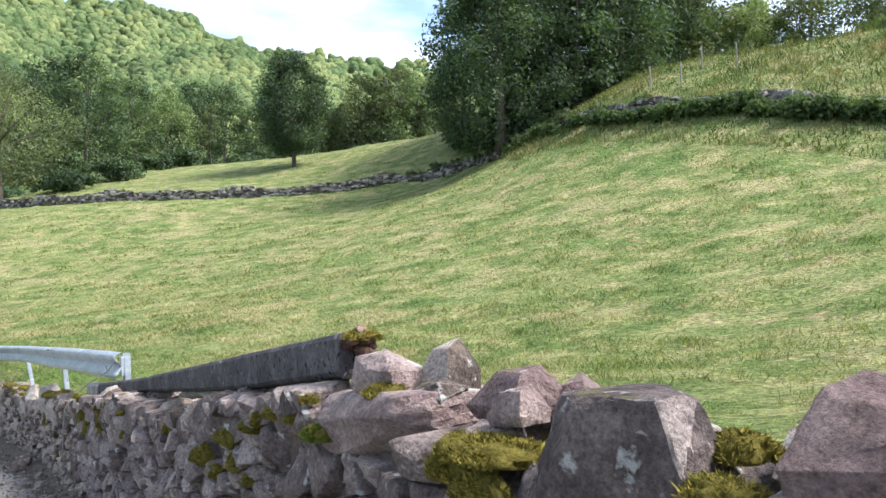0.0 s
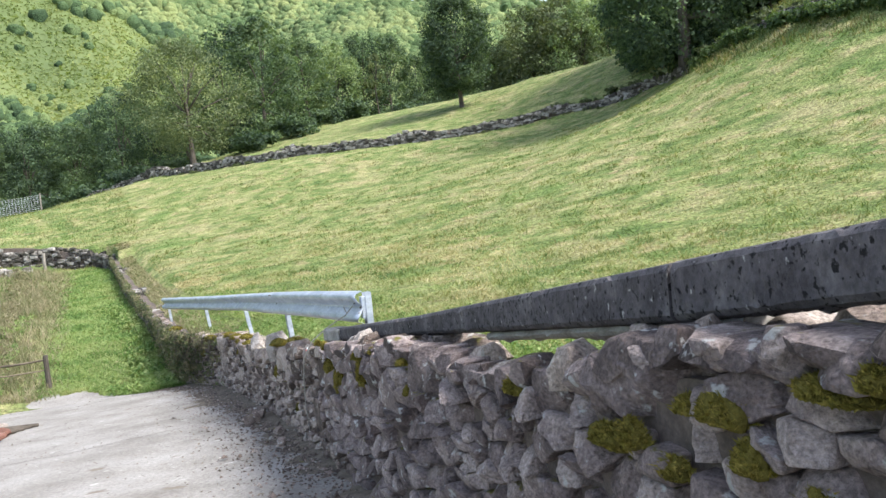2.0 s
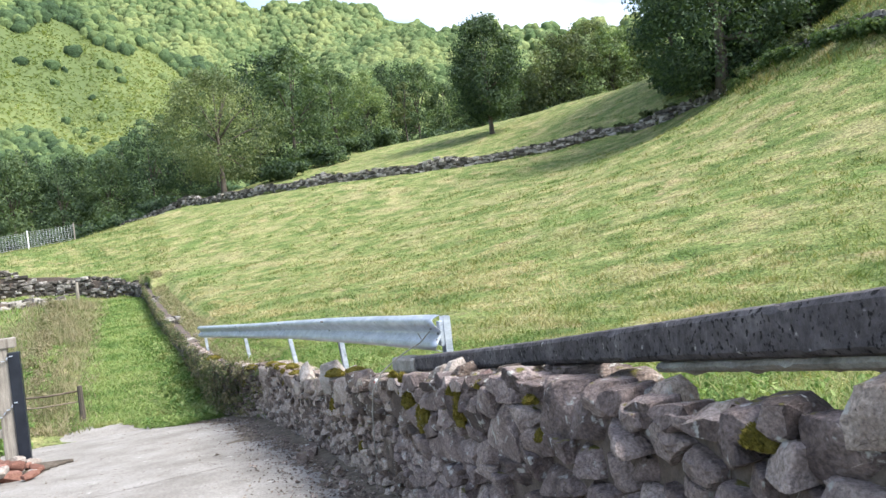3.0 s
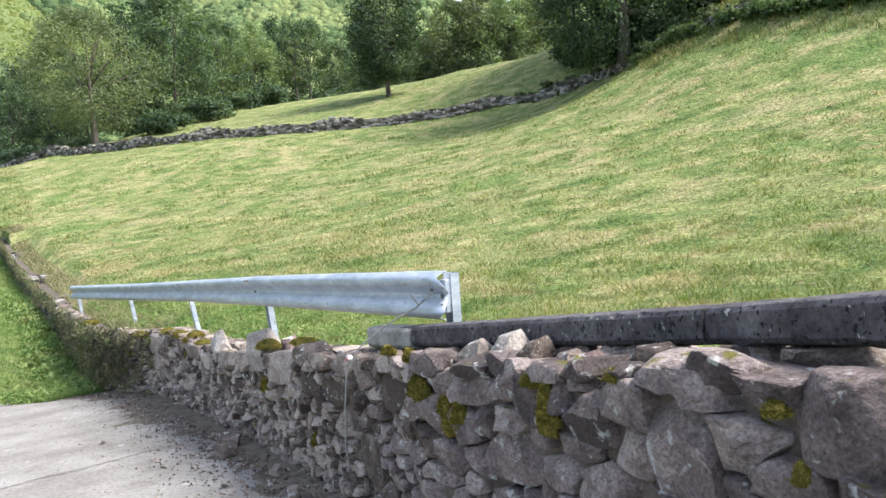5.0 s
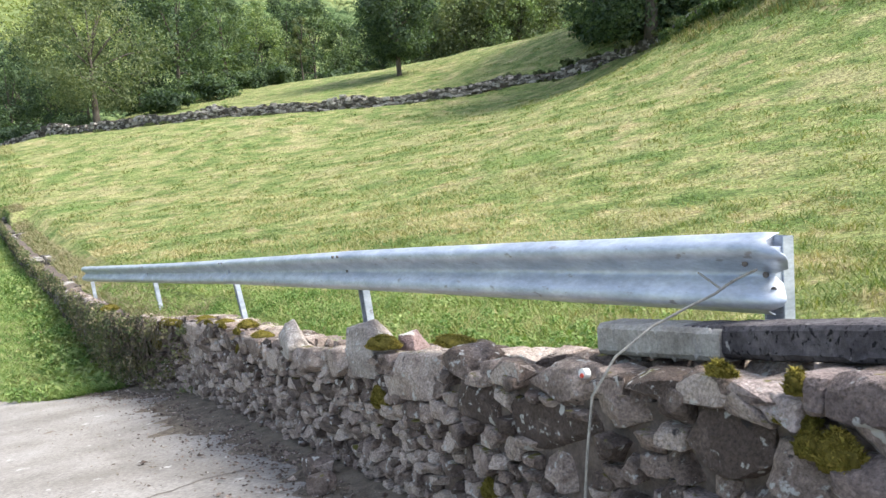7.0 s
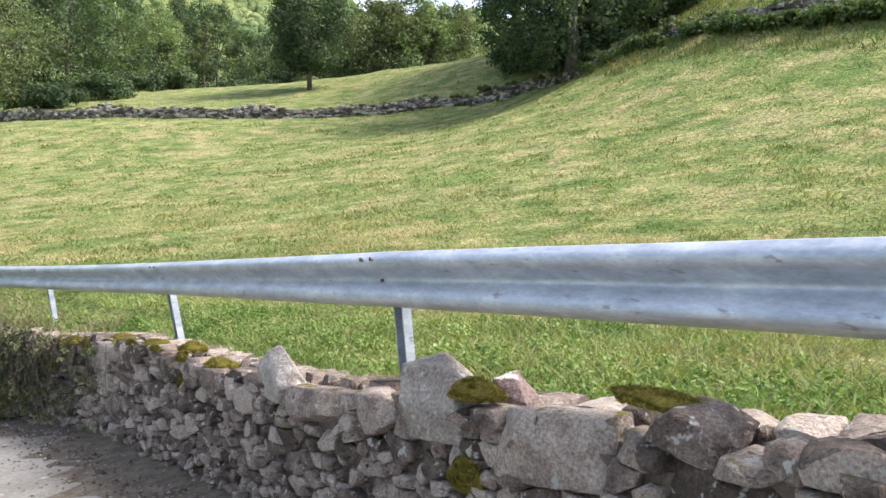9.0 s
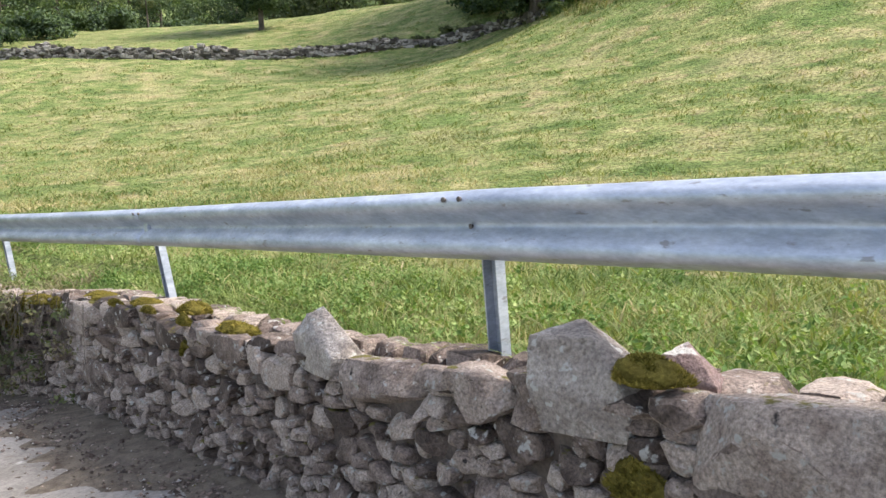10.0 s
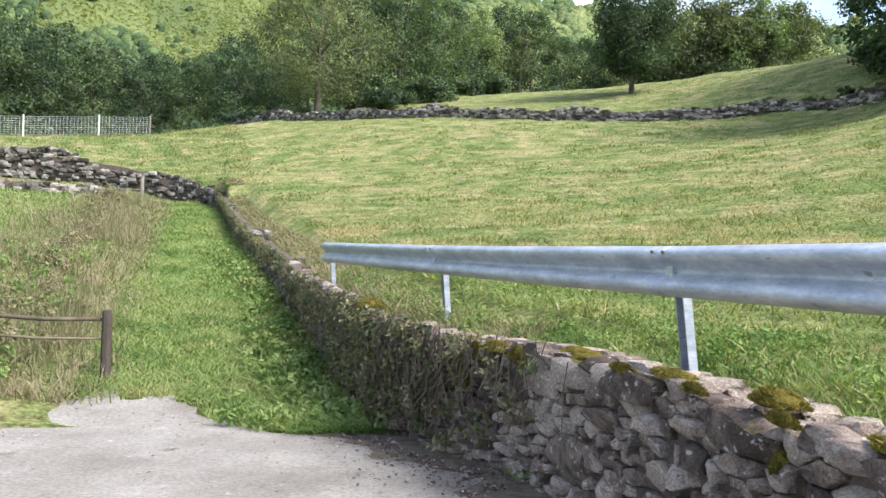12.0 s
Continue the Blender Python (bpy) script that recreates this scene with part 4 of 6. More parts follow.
# ---- trees ----
def leaf_cards(centres, radii, per, size, r, flat=0.5):
    """Leaves as small bent cards about clump centres: corners and quads."""
    n = len(centres) * per
    c = np.repeat(centres, per, 0)
    rad = np.repeat(radii, per)[:, None]
    d = r.normal(size=(n, 3))
    d /= np.linalg.norm(d, axis=1)[:, None]
    pos = c + d * rad * r.uniform(0.35, 1.0, (n, 1)) * np.array([1, 1, 0.8])
    nrm = d + r.normal(size=(n, 3)) * flat
    nrm[:, 2] += 0.35
    nrm /= np.linalg.norm(nrm, axis=1)[:, None]
    t = np.cross(nrm, r.normal(size=(n, 3)))
    t /= np.linalg.norm(t, axis=1)[:, None]
    b = np.cross(nrm, t)
    s = size * r.uniform(0.55, 1.25, (n, 1))
    v = np.stack([pos - t * s, pos - b * s * 0.55 + nrm * s * 0.15, pos + t * s, pos + b * s * 0.55 + nrm * s * 0.15], 1).reshape(-1, 3)
    return v, np.arange(n * 4).reshape(-1, 4)


def tree(name, label, height, width, bare, trunk, leaves, seed, clumps=70, per=80, leaf=0.16, shape=1.0, lobes=0.25, depth=None):
    """A broadleaf tree standing at its own origin: a tapered trunk with limbs, and a crown of leaf clumps.
    bare: clear height below the crown; shape: over 1, widest low down."""
    r = np.random.default_rng(seed)
    root = thing(name, label, "tree")
    ch = height - bare
    c, rad = [], []
    while len(c) < clumps:
        t = r.uniform(0.02, 0.97)
        a = r.uniform(0, 2 * math.pi)
        prof = math.sin(math.pi * min(max(t, 0.001), 0.999) ** (1 / (0.6 + 0.75 * shape))) ** 0.62
        lob = 1 + lobes * math.sin(2.3 * a + seed) * math.sin(5 * t + 1.7 * a) + lobes * 0.6 * math.sin(4.1 * a + 9 * t)
        q = r.uniform(0.35, 1.0) ** 0.5
        w = 0.5 * width * prof * lob * q * 0.86
        c.append((w * math.cos(a), w * math.sin(a) * (depth or 1.0), bare + t * ch))
        rad.append(r.uniform(0.10, 0.17) * min(width, ch) * (0.75 + 0.4 * prof))
    c, rad = np.array(c), np.array(rad)
    v, f = leaf_cards(c, rad, per, leaf, r)
    crown = part("crown", mesh_from("crown", v, f, leaves), None, root)
    crown["kind"] = "stuff"
    bm = bmesh.new()
    tr = height * 0.018 * trunk
    bend = [r.normal(0, 0.012 * height) for _ in range(4)]
    pts = [Vector((0, 0, -0.3)), Vector((0, 0, 0.1)), Vector((bend[0], bend[1], bare + ch * 0.15)), Vector((bend[2], bend[3], bare + ch * 0.55)), Vector((bend[2] * 1.5, bend[3] * 1.5, bare + ch * 0.9))]
    tube(bm, pts, [tr * 1.7, tr * 1.2, tr * 0.85, tr * 0.36, tr * 0.08], 9)
    for k in r.choice(len(c), min(12, len(c)), replace=False):
        end = Vector(c[k])
        t0 = max(0.1, min(0.8, (end.z - bare) / ch * 0.7))
        start = pts[2].lerp(pts[3], t0)
        mid = start.lerp(end, 0.5) + Vector((0, 0, 0.04 * height))
        tube(bm, [start, mid, end], [tr * 0.42, tr * 0.26, tr * 0.08], 5)
    part("trunk", bm, m_bark, root, "", True)
    return root


def stand(ob, x, y, turn=0.0, scale=1.0, sink=0.0):
    u, v = -0.6 * x + 0.8 * y, 0.8 * x + 0.6 * y
    ob.matrix_basis = pose(x, y, float(ground_z(u, v)) - sink, 0, 0, turn) @ Matrix.Scale(scale, 4)
    return ob


def again(ob, x, y, turn, scale, z=None):
    u, v = -0.6 * x + 0.8 * y, 0.8 * x + 0.6 * y
    base = float(ground_z(u, v)) if z is None else z
    ob2 = copy_thing(ob, pose(x, y, base - 0.1, 0, 0, turn))
    ob2.matrix_basis = pose(x, y, base - 0.1, 0, 0, turn) @ Matrix.Scale(scale, 4)
    return ob2


lone = stand(tree("tree", "lone round-crowned broadleaf tree in the upper meadow", 11.0, 8.0, 1.7, 1.0, m_leaf_dark, 3, clumps=190, per=130, leaf=0.14, shape=0.9, lobes=0.12), -14.1, 74.3)
ash = stand(tree("tree", "wide loose-leaved tree at the meadow's lower corner", 12.4, 13.5, 1.6, 1.2, m_leaf_ash, 8, clumps=130, per=140, leaf=0.14, shape=1.0, lobes=0.35), -41.5, 72.5)
walnut = stand(tree("tree", "large dark spreading tree at the field wall's corner", 14.5, 10.5, 0.9, 1.5, m_leaf_dark, 5, clumps=200, per=170, leaf=0.14, shape=1.25, lobes=0.2), 4.2, 54.0)
protos = [
    tree("tree", "dense green woodland tree", 14, 10, 0.6, 0.9, m_leaf_mid, 21, clumps=110, per=80, leaf=0.20, shape=1.1, lobes=0.3),
    tree("tree", "dark green woodland tree", 15, 9, 0.5, 0.9, m_leaf_dark, 22, clumps=110, per=80, leaf=0.20, shape=1.0, lobes=0.3),
    tree("tree", "olive green scrubby woodland tree", 11, 10, 0.2, 0.8, m_leaf_olive, 23, clumps=110, per=80, leaf=0.18, shape=1.3, lobes=0.4),
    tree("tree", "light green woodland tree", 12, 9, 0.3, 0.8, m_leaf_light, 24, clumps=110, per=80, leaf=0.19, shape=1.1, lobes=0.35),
]
EYE_MID = (-4.0, 5.0)


def polar(az, d):
    """Plan place at az degrees left of the y axis, d metres from the middle of the walk."""
    return EYE_MID[0] - d * math.sin(radians(az)), EYE_MID[1] + d * math.cos(radians(az))


# beyond the upper meadow, from its lower corner to the big tree: azimuth, distance, height, kind
WOOD = ((23.5, 84, 13.0, 0), (20.5, 93, 11.5, 0), (18.2, 98, 11, 3), (16.2, 102, 11.5, 1), (14.2, 106, 12.5, 0), (12.2, 110, 11.5, 0), (9.4, 108, 11.5, 1),
        (7.0, 104, 9.5, 2), (5.0, 103, 10, 2), (3.2, 101, 12.5, 2), (1.2, 100, 12.5, 2), (-0.6, 98, 11.5, 3), (-2.4, 100, 11, 2), (6.2, 118, 15, 1), (4.4, 118, 14, 0),
        (26.2, 92, 15.5, 1), (29.5, 98, 11, 0), (31.5, 104, 10, 1), (34, 108, 14, 1), (37, 112, 12, 0), (40, 112, 13, 1), (43, 112, 15, 0), (46, 110, 15, 1), (49, 108, 16, 0),
        (52, 108, 16, 1), (36, 125, 15, 1), (39, 128, 16, 0), (42, 128, 18, 1), (45, 126, 19, 0), (48, 124, 20, 1), (51, 122, 20, 0), (33, 122, 13, 0), (22, 110, 14, 1), (18, 118, 14, 1), (10.5, 124, 14, 0))
for az, d, h, k in WOOD:
    x, y = polar(az, d)
    again(protos[k], x, y, rnd.uniform(0, 360), h / (14, 15, 11, 12)[k] * rnd.uniform(0.95, 1.06))
# dark wood on the right, behind the terrace, and thin trees on the upper slope
RIGHT = ((8.0, 62.0, 15, 1), (12.0, 61.0, 16, 1), (10.0, 55.5, 14, 1), (15.5, 62.0, 15, 1), (18.5, 64.0, 14, 1), (13.5, 57.0, 13, 1), (22.5, 68, 11, 2), (27, 66, 9, 3), (31, 64, 10, 2), (35.5, 60, 9, 2), (39, 56, 10, 0), (43, 52, 10, 0), (24, 75, 13, 0), (16, 72, 17, 1), (6, 68, 15, 1), (2, 64, 12, 1), (30, 74, 11, 2), (47, 50, 11, 1))
for x, y, h, k in RIGHT:
    again(protos[k], x, y, rnd.uniform(0, 360), h / (14, 15, 11, 12)[k])
for k, (x, y) in enumerate(((30, 128), (60, 120), (90, 115), (118, 96))):
    stand(protos[k], *polar(-20 - 14 * k, 100))
birch = stand(tree("tree", "slender pale-stemmed birch at the wood's edge", 8.0, 3.0, 2.6, 0.55, m_leaf_olive, 31, clumps=30, per=50, leaf=0.16), *polar(15.1, 95))


# low bushes: hedge at the wood's foot, yellowish shrubs, brambles on walls
def bush(name, label, size, leaves, seed, clumps=26, per=60, leaf=0.09):
    r = np.random.default_rng(seed)
    a, q, t = r.uniform(0, 2 * math.pi, clumps), r.uniform(0.1, 1, clumps) ** 0.5, r.uniform(0.1, 0.85, clumps)
    c = np.stack([0.5 * size[0] * 0.8 * q * np.cos(a), 0.5 * size[1] * 0.8 * q * np.sin(a), size[2] * t * (1 - 0.45 * q)], -1)
    v, f = leaf_cards(c, r.uniform(0.16, 0.26, clumps) * min(size[0], size[1], size[2] * 1.4), per, leaf, r)
    ob = new(name, mesh_from(name, v, f, leaves))
    return tagged(ob, label, "bush")


hedge = bush("bush", "dark undergrowth at the foot of the wood", (6, 4, 3.2), m_leaf_dark, 41, 40, 60, 0.2)
stand(hedge, *polar(21.5, 80))
for az, d, s in ((24.5, 76, 1.0), (19, 88, 1.0), (17, 93, 1.1), (13, 100, 1.0), (11, 101, 1.0), (8, 99, 0.9), (5.8, 97, 0.9), (3.9, 95, 1.0), (1.9, 94, 1.0), (-0.2, 92, 1.0), (30.5, 84, 0.9), (33.5, 90, 1.1), (36.5, 95, 1.2), (39.5, 98, 1.3), (42.5, 98, 1.3), (45.5, 97, 1.4), (48.5, 95, 1.4), (-6.5, 58, 1.1), (-9.5, 60, 1.1), (-12.0, 60, 1.1), (-14, 59, 1.0)):
    again(hedge, *polar(az, d), rnd.uniform(0, 360), s * rnd.uniform(0.85, 1.15))
fern = bush("bracken_clump", "dark green bracken growing against the terrace wall", (2.2, 1.6, 1.1), m_fern, 42, 30, 50, 0.10)
fern["category"] = "bracken"
stand(fern, 11.5, 38.2)
for x, y, s in ((12.5, 37.8, 1.0), (13.8, 36.8, 1.1), (15, 35.4, 1.1), (16.2, 34.2, 1.2), (17.4, 32.9, 1.2), (18.6, 31.4, 1.1), (20.5, 30, 1.0), (22.5, 28, 1.0), (9.9, 40.0, 0.9), (8.7, 42.0, 1.0), (7.9, 43.7, 1.0), (7.0, 45.4, 1.0), (6.3, 47.2, 1.0), (5.4, 49.2, 1.0), (4.8, 51.2, 0.9), (10.8, 41.4, 0.9), (9.2, 43.5, 0.9), (24.5, 43, 1.3), (12.0, 38.6, 1.1), (14.4, 36.4, 1.2), (16.9, 33.6, 1.3), (19.5, 31, 1.2), (13.1, 37.2, 1.1), (11.0, 39.2, 1.0), (9.3, 40.9, 1.0), (15.6, 34.8, 1.2), (18.0, 32.2, 1.2), (21.4, 28.8, 1.2)):
    again(fern, x, y, rnd.uniform(0, 360), s)
grasshedge = bush("grass_clump", "rank grass and nettles on top of the field wall", (2.4, 0.9, 0.8), m_leaf_olive, 43, 24, 50, 0.09)
grasshedge["category"] = "grass"
stand(grasshedge, 0, 60.5)
for t in np.linspace(0.02, 0.98, 30):
    k = t * (len(FAR_PATH) - 1)
    i, q = int(k), k - int(k)
    x, y = (FAR_PATH[i][j] * (1 - q) + FAR_PATH[i + 1][j] * q for j in (0, 1))
    again(grasshedge, x + rnd.uniform(-0.4, 0.4), y + 0.9, rnd.uniform(-20, 20), rnd.uniform(0.6, 1.2), float(ground_z(-0.6 * x + 0.8 * y, 0.8 * x + 0.6 * y)) + 0.35)


for t in np.linspace(0.03, 0.97, 44):
    k = t * (len(FAR_PATH) - 1)
    i, q = int(k), k - int(k)
    x, y = (FAR_PATH[i][j] * (1 - q) + FAR_PATH[i + 1][j] * q for j in (0, 1))
    again(grasshedge, x + rnd.uniform(-0.4, 0.4), y - 0.5, rnd.uniform(-20, 20), rnd.uniform(0.3, 0.55))

# ---- wooded hills ----
def hill(name, label, azs, els, near, far, low, crowns, size, seed, leaves, floor, mask=None, low_growth=None, start=0.0):
    """A hillside seen across the valley: a skyline given as heights (degrees) by azimuth; crowns of trees stand all over it."""
    r = np.random.default_rng(seed)
    a = np.linspace(min(azs), max(azs), 70)
    t = np.linspace(0, 1, 26)
    A, T = np.meshgrid(a, t, indexing="ij")

    def spot(az, tt):
        el = np.interp(az, azs, els) + 0.25 * np.sin(az * 1.9 + seed) * tt
        d = near + (far - near) * tt
        e = low + (el - low) * tt ** 0.9 + 0.5 * np.sin(az * 0.55 + 4 * tt) * np.sin(tt * math.pi)
        return np.stack([EYE_MID[0] - d * np.sin(np.radians(az)), EYE_MID[1] + d * np.cos(np.radians(az)), 0.8 + d * np.tan(np.radians(e))], -1)

    pts = spot(A, T)
    i = np.arange(A.size).reshape(A.shape)
    q = np.stack([i[:-1, :-1], i[1:, :-1], i[1:, 1:], i[:-1, 1:]], -1).reshape(-1, 4)
    ob = new(name, mesh_from(name, pts.reshape(-1, 3), q, floor, True))
    tagged(ob, label, "hillside", kind="structure")
    ca, ct = r.uniform(min(azs), min(max(azs), 54), crowns), r.uniform(start, 1.0, crowns)
    if mask is not None:
        k = mask(ca, ct, r.random(crowns))
        ca, ct = ca[k], ct[k]
    c = spot(ca, ct)
    s = size * r.uniform(0.6, 1.4, len(c)) * (0.7 + 0.6 * ct)
    c[:, 2] += s * 0.1
    # lumpy crowns: rings of jittered corners, closed by an uneven top
    m, seg = len(c), 7
    rings = []
    turn = r.uniform(0, 6.28, (m, 1))
    wide = r.uniform(0.8, 1.25, (m, 1)) * s[:, None]
    high = r.uniform(0.8, 1.5, (m, 1)) * s[:, None]
    for k, (rad, up) in enumerate(((0.75, -0.5), (1.0, 0.25), (0.72, 0.75))):
        a_ = turn + np.arange(seg)[None] * 2 * math.pi / seg + r.normal(0, 0.12, (m, seg))
        q_ = rad * wide * r.uniform(0.72, 1.22, (m, seg))
        rings.append(np.stack([c[:, :1] + q_ * np.cos(a_), c[:, 1:2] + q_ * np.sin(a_), c[:, 2:] + high * (up + r.normal(0, 0.12, (m, seg)))], -1))
    top = c + np.concatenate([r.normal(0, 0.15, (m, 2)) * wide, high * r.uniform(0.9, 1.15, (m, 1))], 1)
    v = np.concatenate([np.concatenate(rings, 1), top[:, None]], 1).reshape(-1, 3)
    tri = []
    for k in range(seg):
        j = (k + 1) % seg
        for o in (0, seg):
            tri += [(o + k, o + j, o + seg + j), (o + k, o + seg + j, o + seg + k)]
        tri.append((2 * seg + k, 2 * seg + j, 3 * seg))
    f = (np.array(tri)[None] + (np.arange(m) * (3 * seg + 1))[:, None, None]).reshape(-1, 3)
    if low_growth:
        lc, ls, lm = low_growth
        la, lt = r.uniform(min(azs), min(max(azs), 52), lc), r.uniform(0.2, 1.0, lc)
        lv_, lf_ = leaf_cards(spot(la, lt), ls * r.uniform(0.6, 1.4, lc), 4, ls * 0.95, r)
        lo = part("low_growth", mesh_from("low_growth", lv_, lf_, lm), None, ob, "yellow-green bracken and scrub")
        lo["kind"] = "stuff"
    cr = part("tree_crowns", mesh_from("tree_crowns", v, f, leaves, True), None, ob, "leafy crowns of woodland")
    cr["kind"] = "stuff"
    return ob


hill("hill_far", "distant wooded ridge closing the valley", (-30, 0, 3, 6, 9, 14, 20, 40), (11.5, 13.2, 13.5, 13.7, 14.0, 14.4, 14.5, 14.0), 900, 1300, 6, 2600, 6.5, 61, m_canopy_sun_haze, m_forest_floor, start=0.5)
hill("hill_back", "tall rounded hill covered in sunlit woodland", (5, 9, 12.5, 15.2, 17.8, 19.4, 21.5, 23, 24.8, 27, 30, 36, 44, 56, 80), (10, 13.6, 14.4, 15.0, 16.3, 16.9, 17.1, 17.2, 16.8, 17.3, 18.0, 18.4, 18.6, 19, 19), 420, 800, 5, 9500, 3.2, 62, m_canopy_sun_haze, m_forest_floor, start=0.35)
hill("hill_middle", "nearer wooded ridge in bright sunlight", (2, 7, 9.8, 11.7, 15, 18.4, 20, 22.5, 27, 31), (9, 12.2, 13.2, 13.9, 14.6, 14.2, 13.7, 12.6, 11.0, 8), 220, 420, 4, 7500, 2.1, 63, m_canopy_sun_haze, m_forest_floor, start=0.2)
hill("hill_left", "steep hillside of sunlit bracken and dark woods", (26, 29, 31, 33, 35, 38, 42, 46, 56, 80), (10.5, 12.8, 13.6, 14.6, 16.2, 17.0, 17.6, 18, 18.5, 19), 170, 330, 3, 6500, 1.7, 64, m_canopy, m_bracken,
     mask=lambda az, t, q: (t < 0.36 + 0.07 * np.sin(az * 0.8)) | (t > 0.91 - 0.05 * np.sin(az * 1.1)) | (az > 46 + 2 * np.sin(t * 7)) | (q < 0.02), low_growth=(14000, 0.6, m_bracken))

# ---- grass ----
def blades(name, label, n, place, height, width, mat, seed, category="grass", bend=0.6):
    """Many grass blades in one mesh. place gives u, v and the distance at which each blade is seen."""
    r = np.random.default_rng(seed)
    u, v, d = place(r, n)
    n = len(u)
    z = ground_z(u, v)
    x, y = W(u, v)
    base = np.stack([x, y, z - 0.01], -1)
    a = r.uniform(0, 2 * math.pi, n)
    h, w = height(r, d, u, v), width(r, d)
    side = np.stack([np.cos(a), np.sin(a), np.zeros(n)], -1) * (w / 2)[:, None]
    lean = r.normal(0, bend, (n, 2)) * h[:, None]
    tip = base + np.stack([lean[:, 0], lean[:, 1], h], -1)
    mid = base * 0.5 + tip * 0.5 + np.stack([-lean[:, 0] * 0.12, -lean[:, 1] * 0.12, h * 0.08], -1)
    vv = np.stack([base - side, base + side, mid + side * 0.8, tip, mid - side * 0.8], 1).reshape(-1, 3)
    k = np.arange(n)[:, None] * 5
    f = np.concatenate([k + [0, 1, 2], k + [0, 2, 4], k + [4, 2, 3]], 0)
    ob = new(name, mesh_from(name, vv, f, mat))
    return tagged(ob, label, category, kind="stuff")


def tufts(u, v):
    """Taller and shorter patches of grass."""
    return 0.85 + 0.4 * np.clip(patchy(u, v, 0.9) + 0.8 * patchy(u + 40, v, 0.35) + 0.5 * patchy(u, v + 70, 3.0), -1.2, 1.6)


def on_field(r, n):
    m = n * 4
    u0 = r.uniform(-0.5, 12.5, m)
    d = np.exp(r.uniform(math.log(2.2), math.log(75), m))
    a = np.radians(r.uniform(-8, 96, m))           # from straight along the lane towards the field
    u, v = u0 + d * np.cos(a), -0.2 + d * np.sin(a)
    k = (v > wall_v(u) + 0.5) & (v < 44)
    return u[k][:n], v[k][:n], d[k][:n]


blades("field_grass", "short rough meadow grass, green mixed with straw", 190000, on_field, lambda r, d, u, v: r.uniform(0.35, 1.0, len(d)) * np.clip(0.04 + 0.0008 * d, 0.04, 0.07) * tufts(u, v), lambda r, d: 0.004 + 0.0011 * d, m_blade, 71, bend=1.1)


def in_tufts(count, blades_each, spread, keep_if):
    """Places in clumps about centres scattered over the meadow."""
    def place(r, n):
        m = count * 5
        u0, d = r.uniform(-0.5, 12.5, m), np.exp(r.uniform(math.log(2.6), math.log(62), m))
        a = np.radians(r.uniform(-6, 92, m))
        u, v = u0 + d * np.cos(a), -0.2 + d * np.sin(a)
        k = (v > wall_v(u) + 0.7) & (v < 40) & keep_if(u, v)
        u, v, d = u[k][:count], v[k][:count], d[k][:count]
        s = np.repeat(spread * r.uniform(0.4, 1.5, len(u)) * (1 + 0.03 * d), blades_each)
        u, v, d = (np.repeat(q, blades_each) for q in (u, v, d))
        return u + r.normal(0, 1, len(u)) * s * 1.3, v + r.normal(0, 1, len(u)) * s, d
    return place


blades("grass_tufts", "darker tussocks of longer green grass in the meadow", 0, in_tufts(3600, 16, 0.13, lambda u, v: patchy(u, v, 2.3) > -0.35), lambda r, d, u, v: r.uniform(0.05, 0.15, len(d)), lambda r, d: 0.004 + 0.0011 * d, m_blade, 76, bend=0.9)


def near_wall(r, n):
    u = r.uniform(-1, 25, n * 3)
    w = 0.42 + np.abs(r.normal(0, 1.3, n * 3))
    v = wall_v(u) + w
    return u[:n], v[:n], np.full(n, 4.0)


blades("verge_grass", "lush uncut grass along the back of the wall", 60000, near_wall, lambda r, d, u, v: r.uniform(0.03, 0.11, len(d)) * tufts(u, v), lambda r, d: r.uniform(0.004, 0.010, len(d)), m_lush, 72, bend=1.1)


def on_lane(r, n):
    m = n * 4
    u = 19.5 + (r.random(m) ** 2.2) * 34
    v = r.uniform(-1.5, 1.5, m)
    e = np.interp(v, (-2.6, -1.1, -0.3, -0.1, 0.2, 0.6, 1.4), (21.3, 21.6, 21.3, 20.8, 20.35, 19.9, 19.6))
    k = u > e - 0.05
    return u[k][:n], v[k][:n], (u[k] - 10)[:n]


blades("lane_grass", "bright green grass on the sunken lane", 50000, on_lane, lambda r, d, u, v: r.uniform(0.04, 0.13, len(d)) * np.where((v > 0.6) & (u < 23), 1.8, 1.0), lambda r, d: 0.006 + 0.0008 * d, m_lush, 73, bend=1.1)


def weed_bank(r, n):
    u = 22.7 + (r.random(n) ** 1.5) * 30
    v = -1.75 - r.gamma(1.3, 0.9, n) + r.normal(0, 0.32, n) - 0.012 * (u - 22)
    k = patchy(u, v, 1.1) > -0.25
    u, v = u[k], v[k]
    return u, v, u - 10


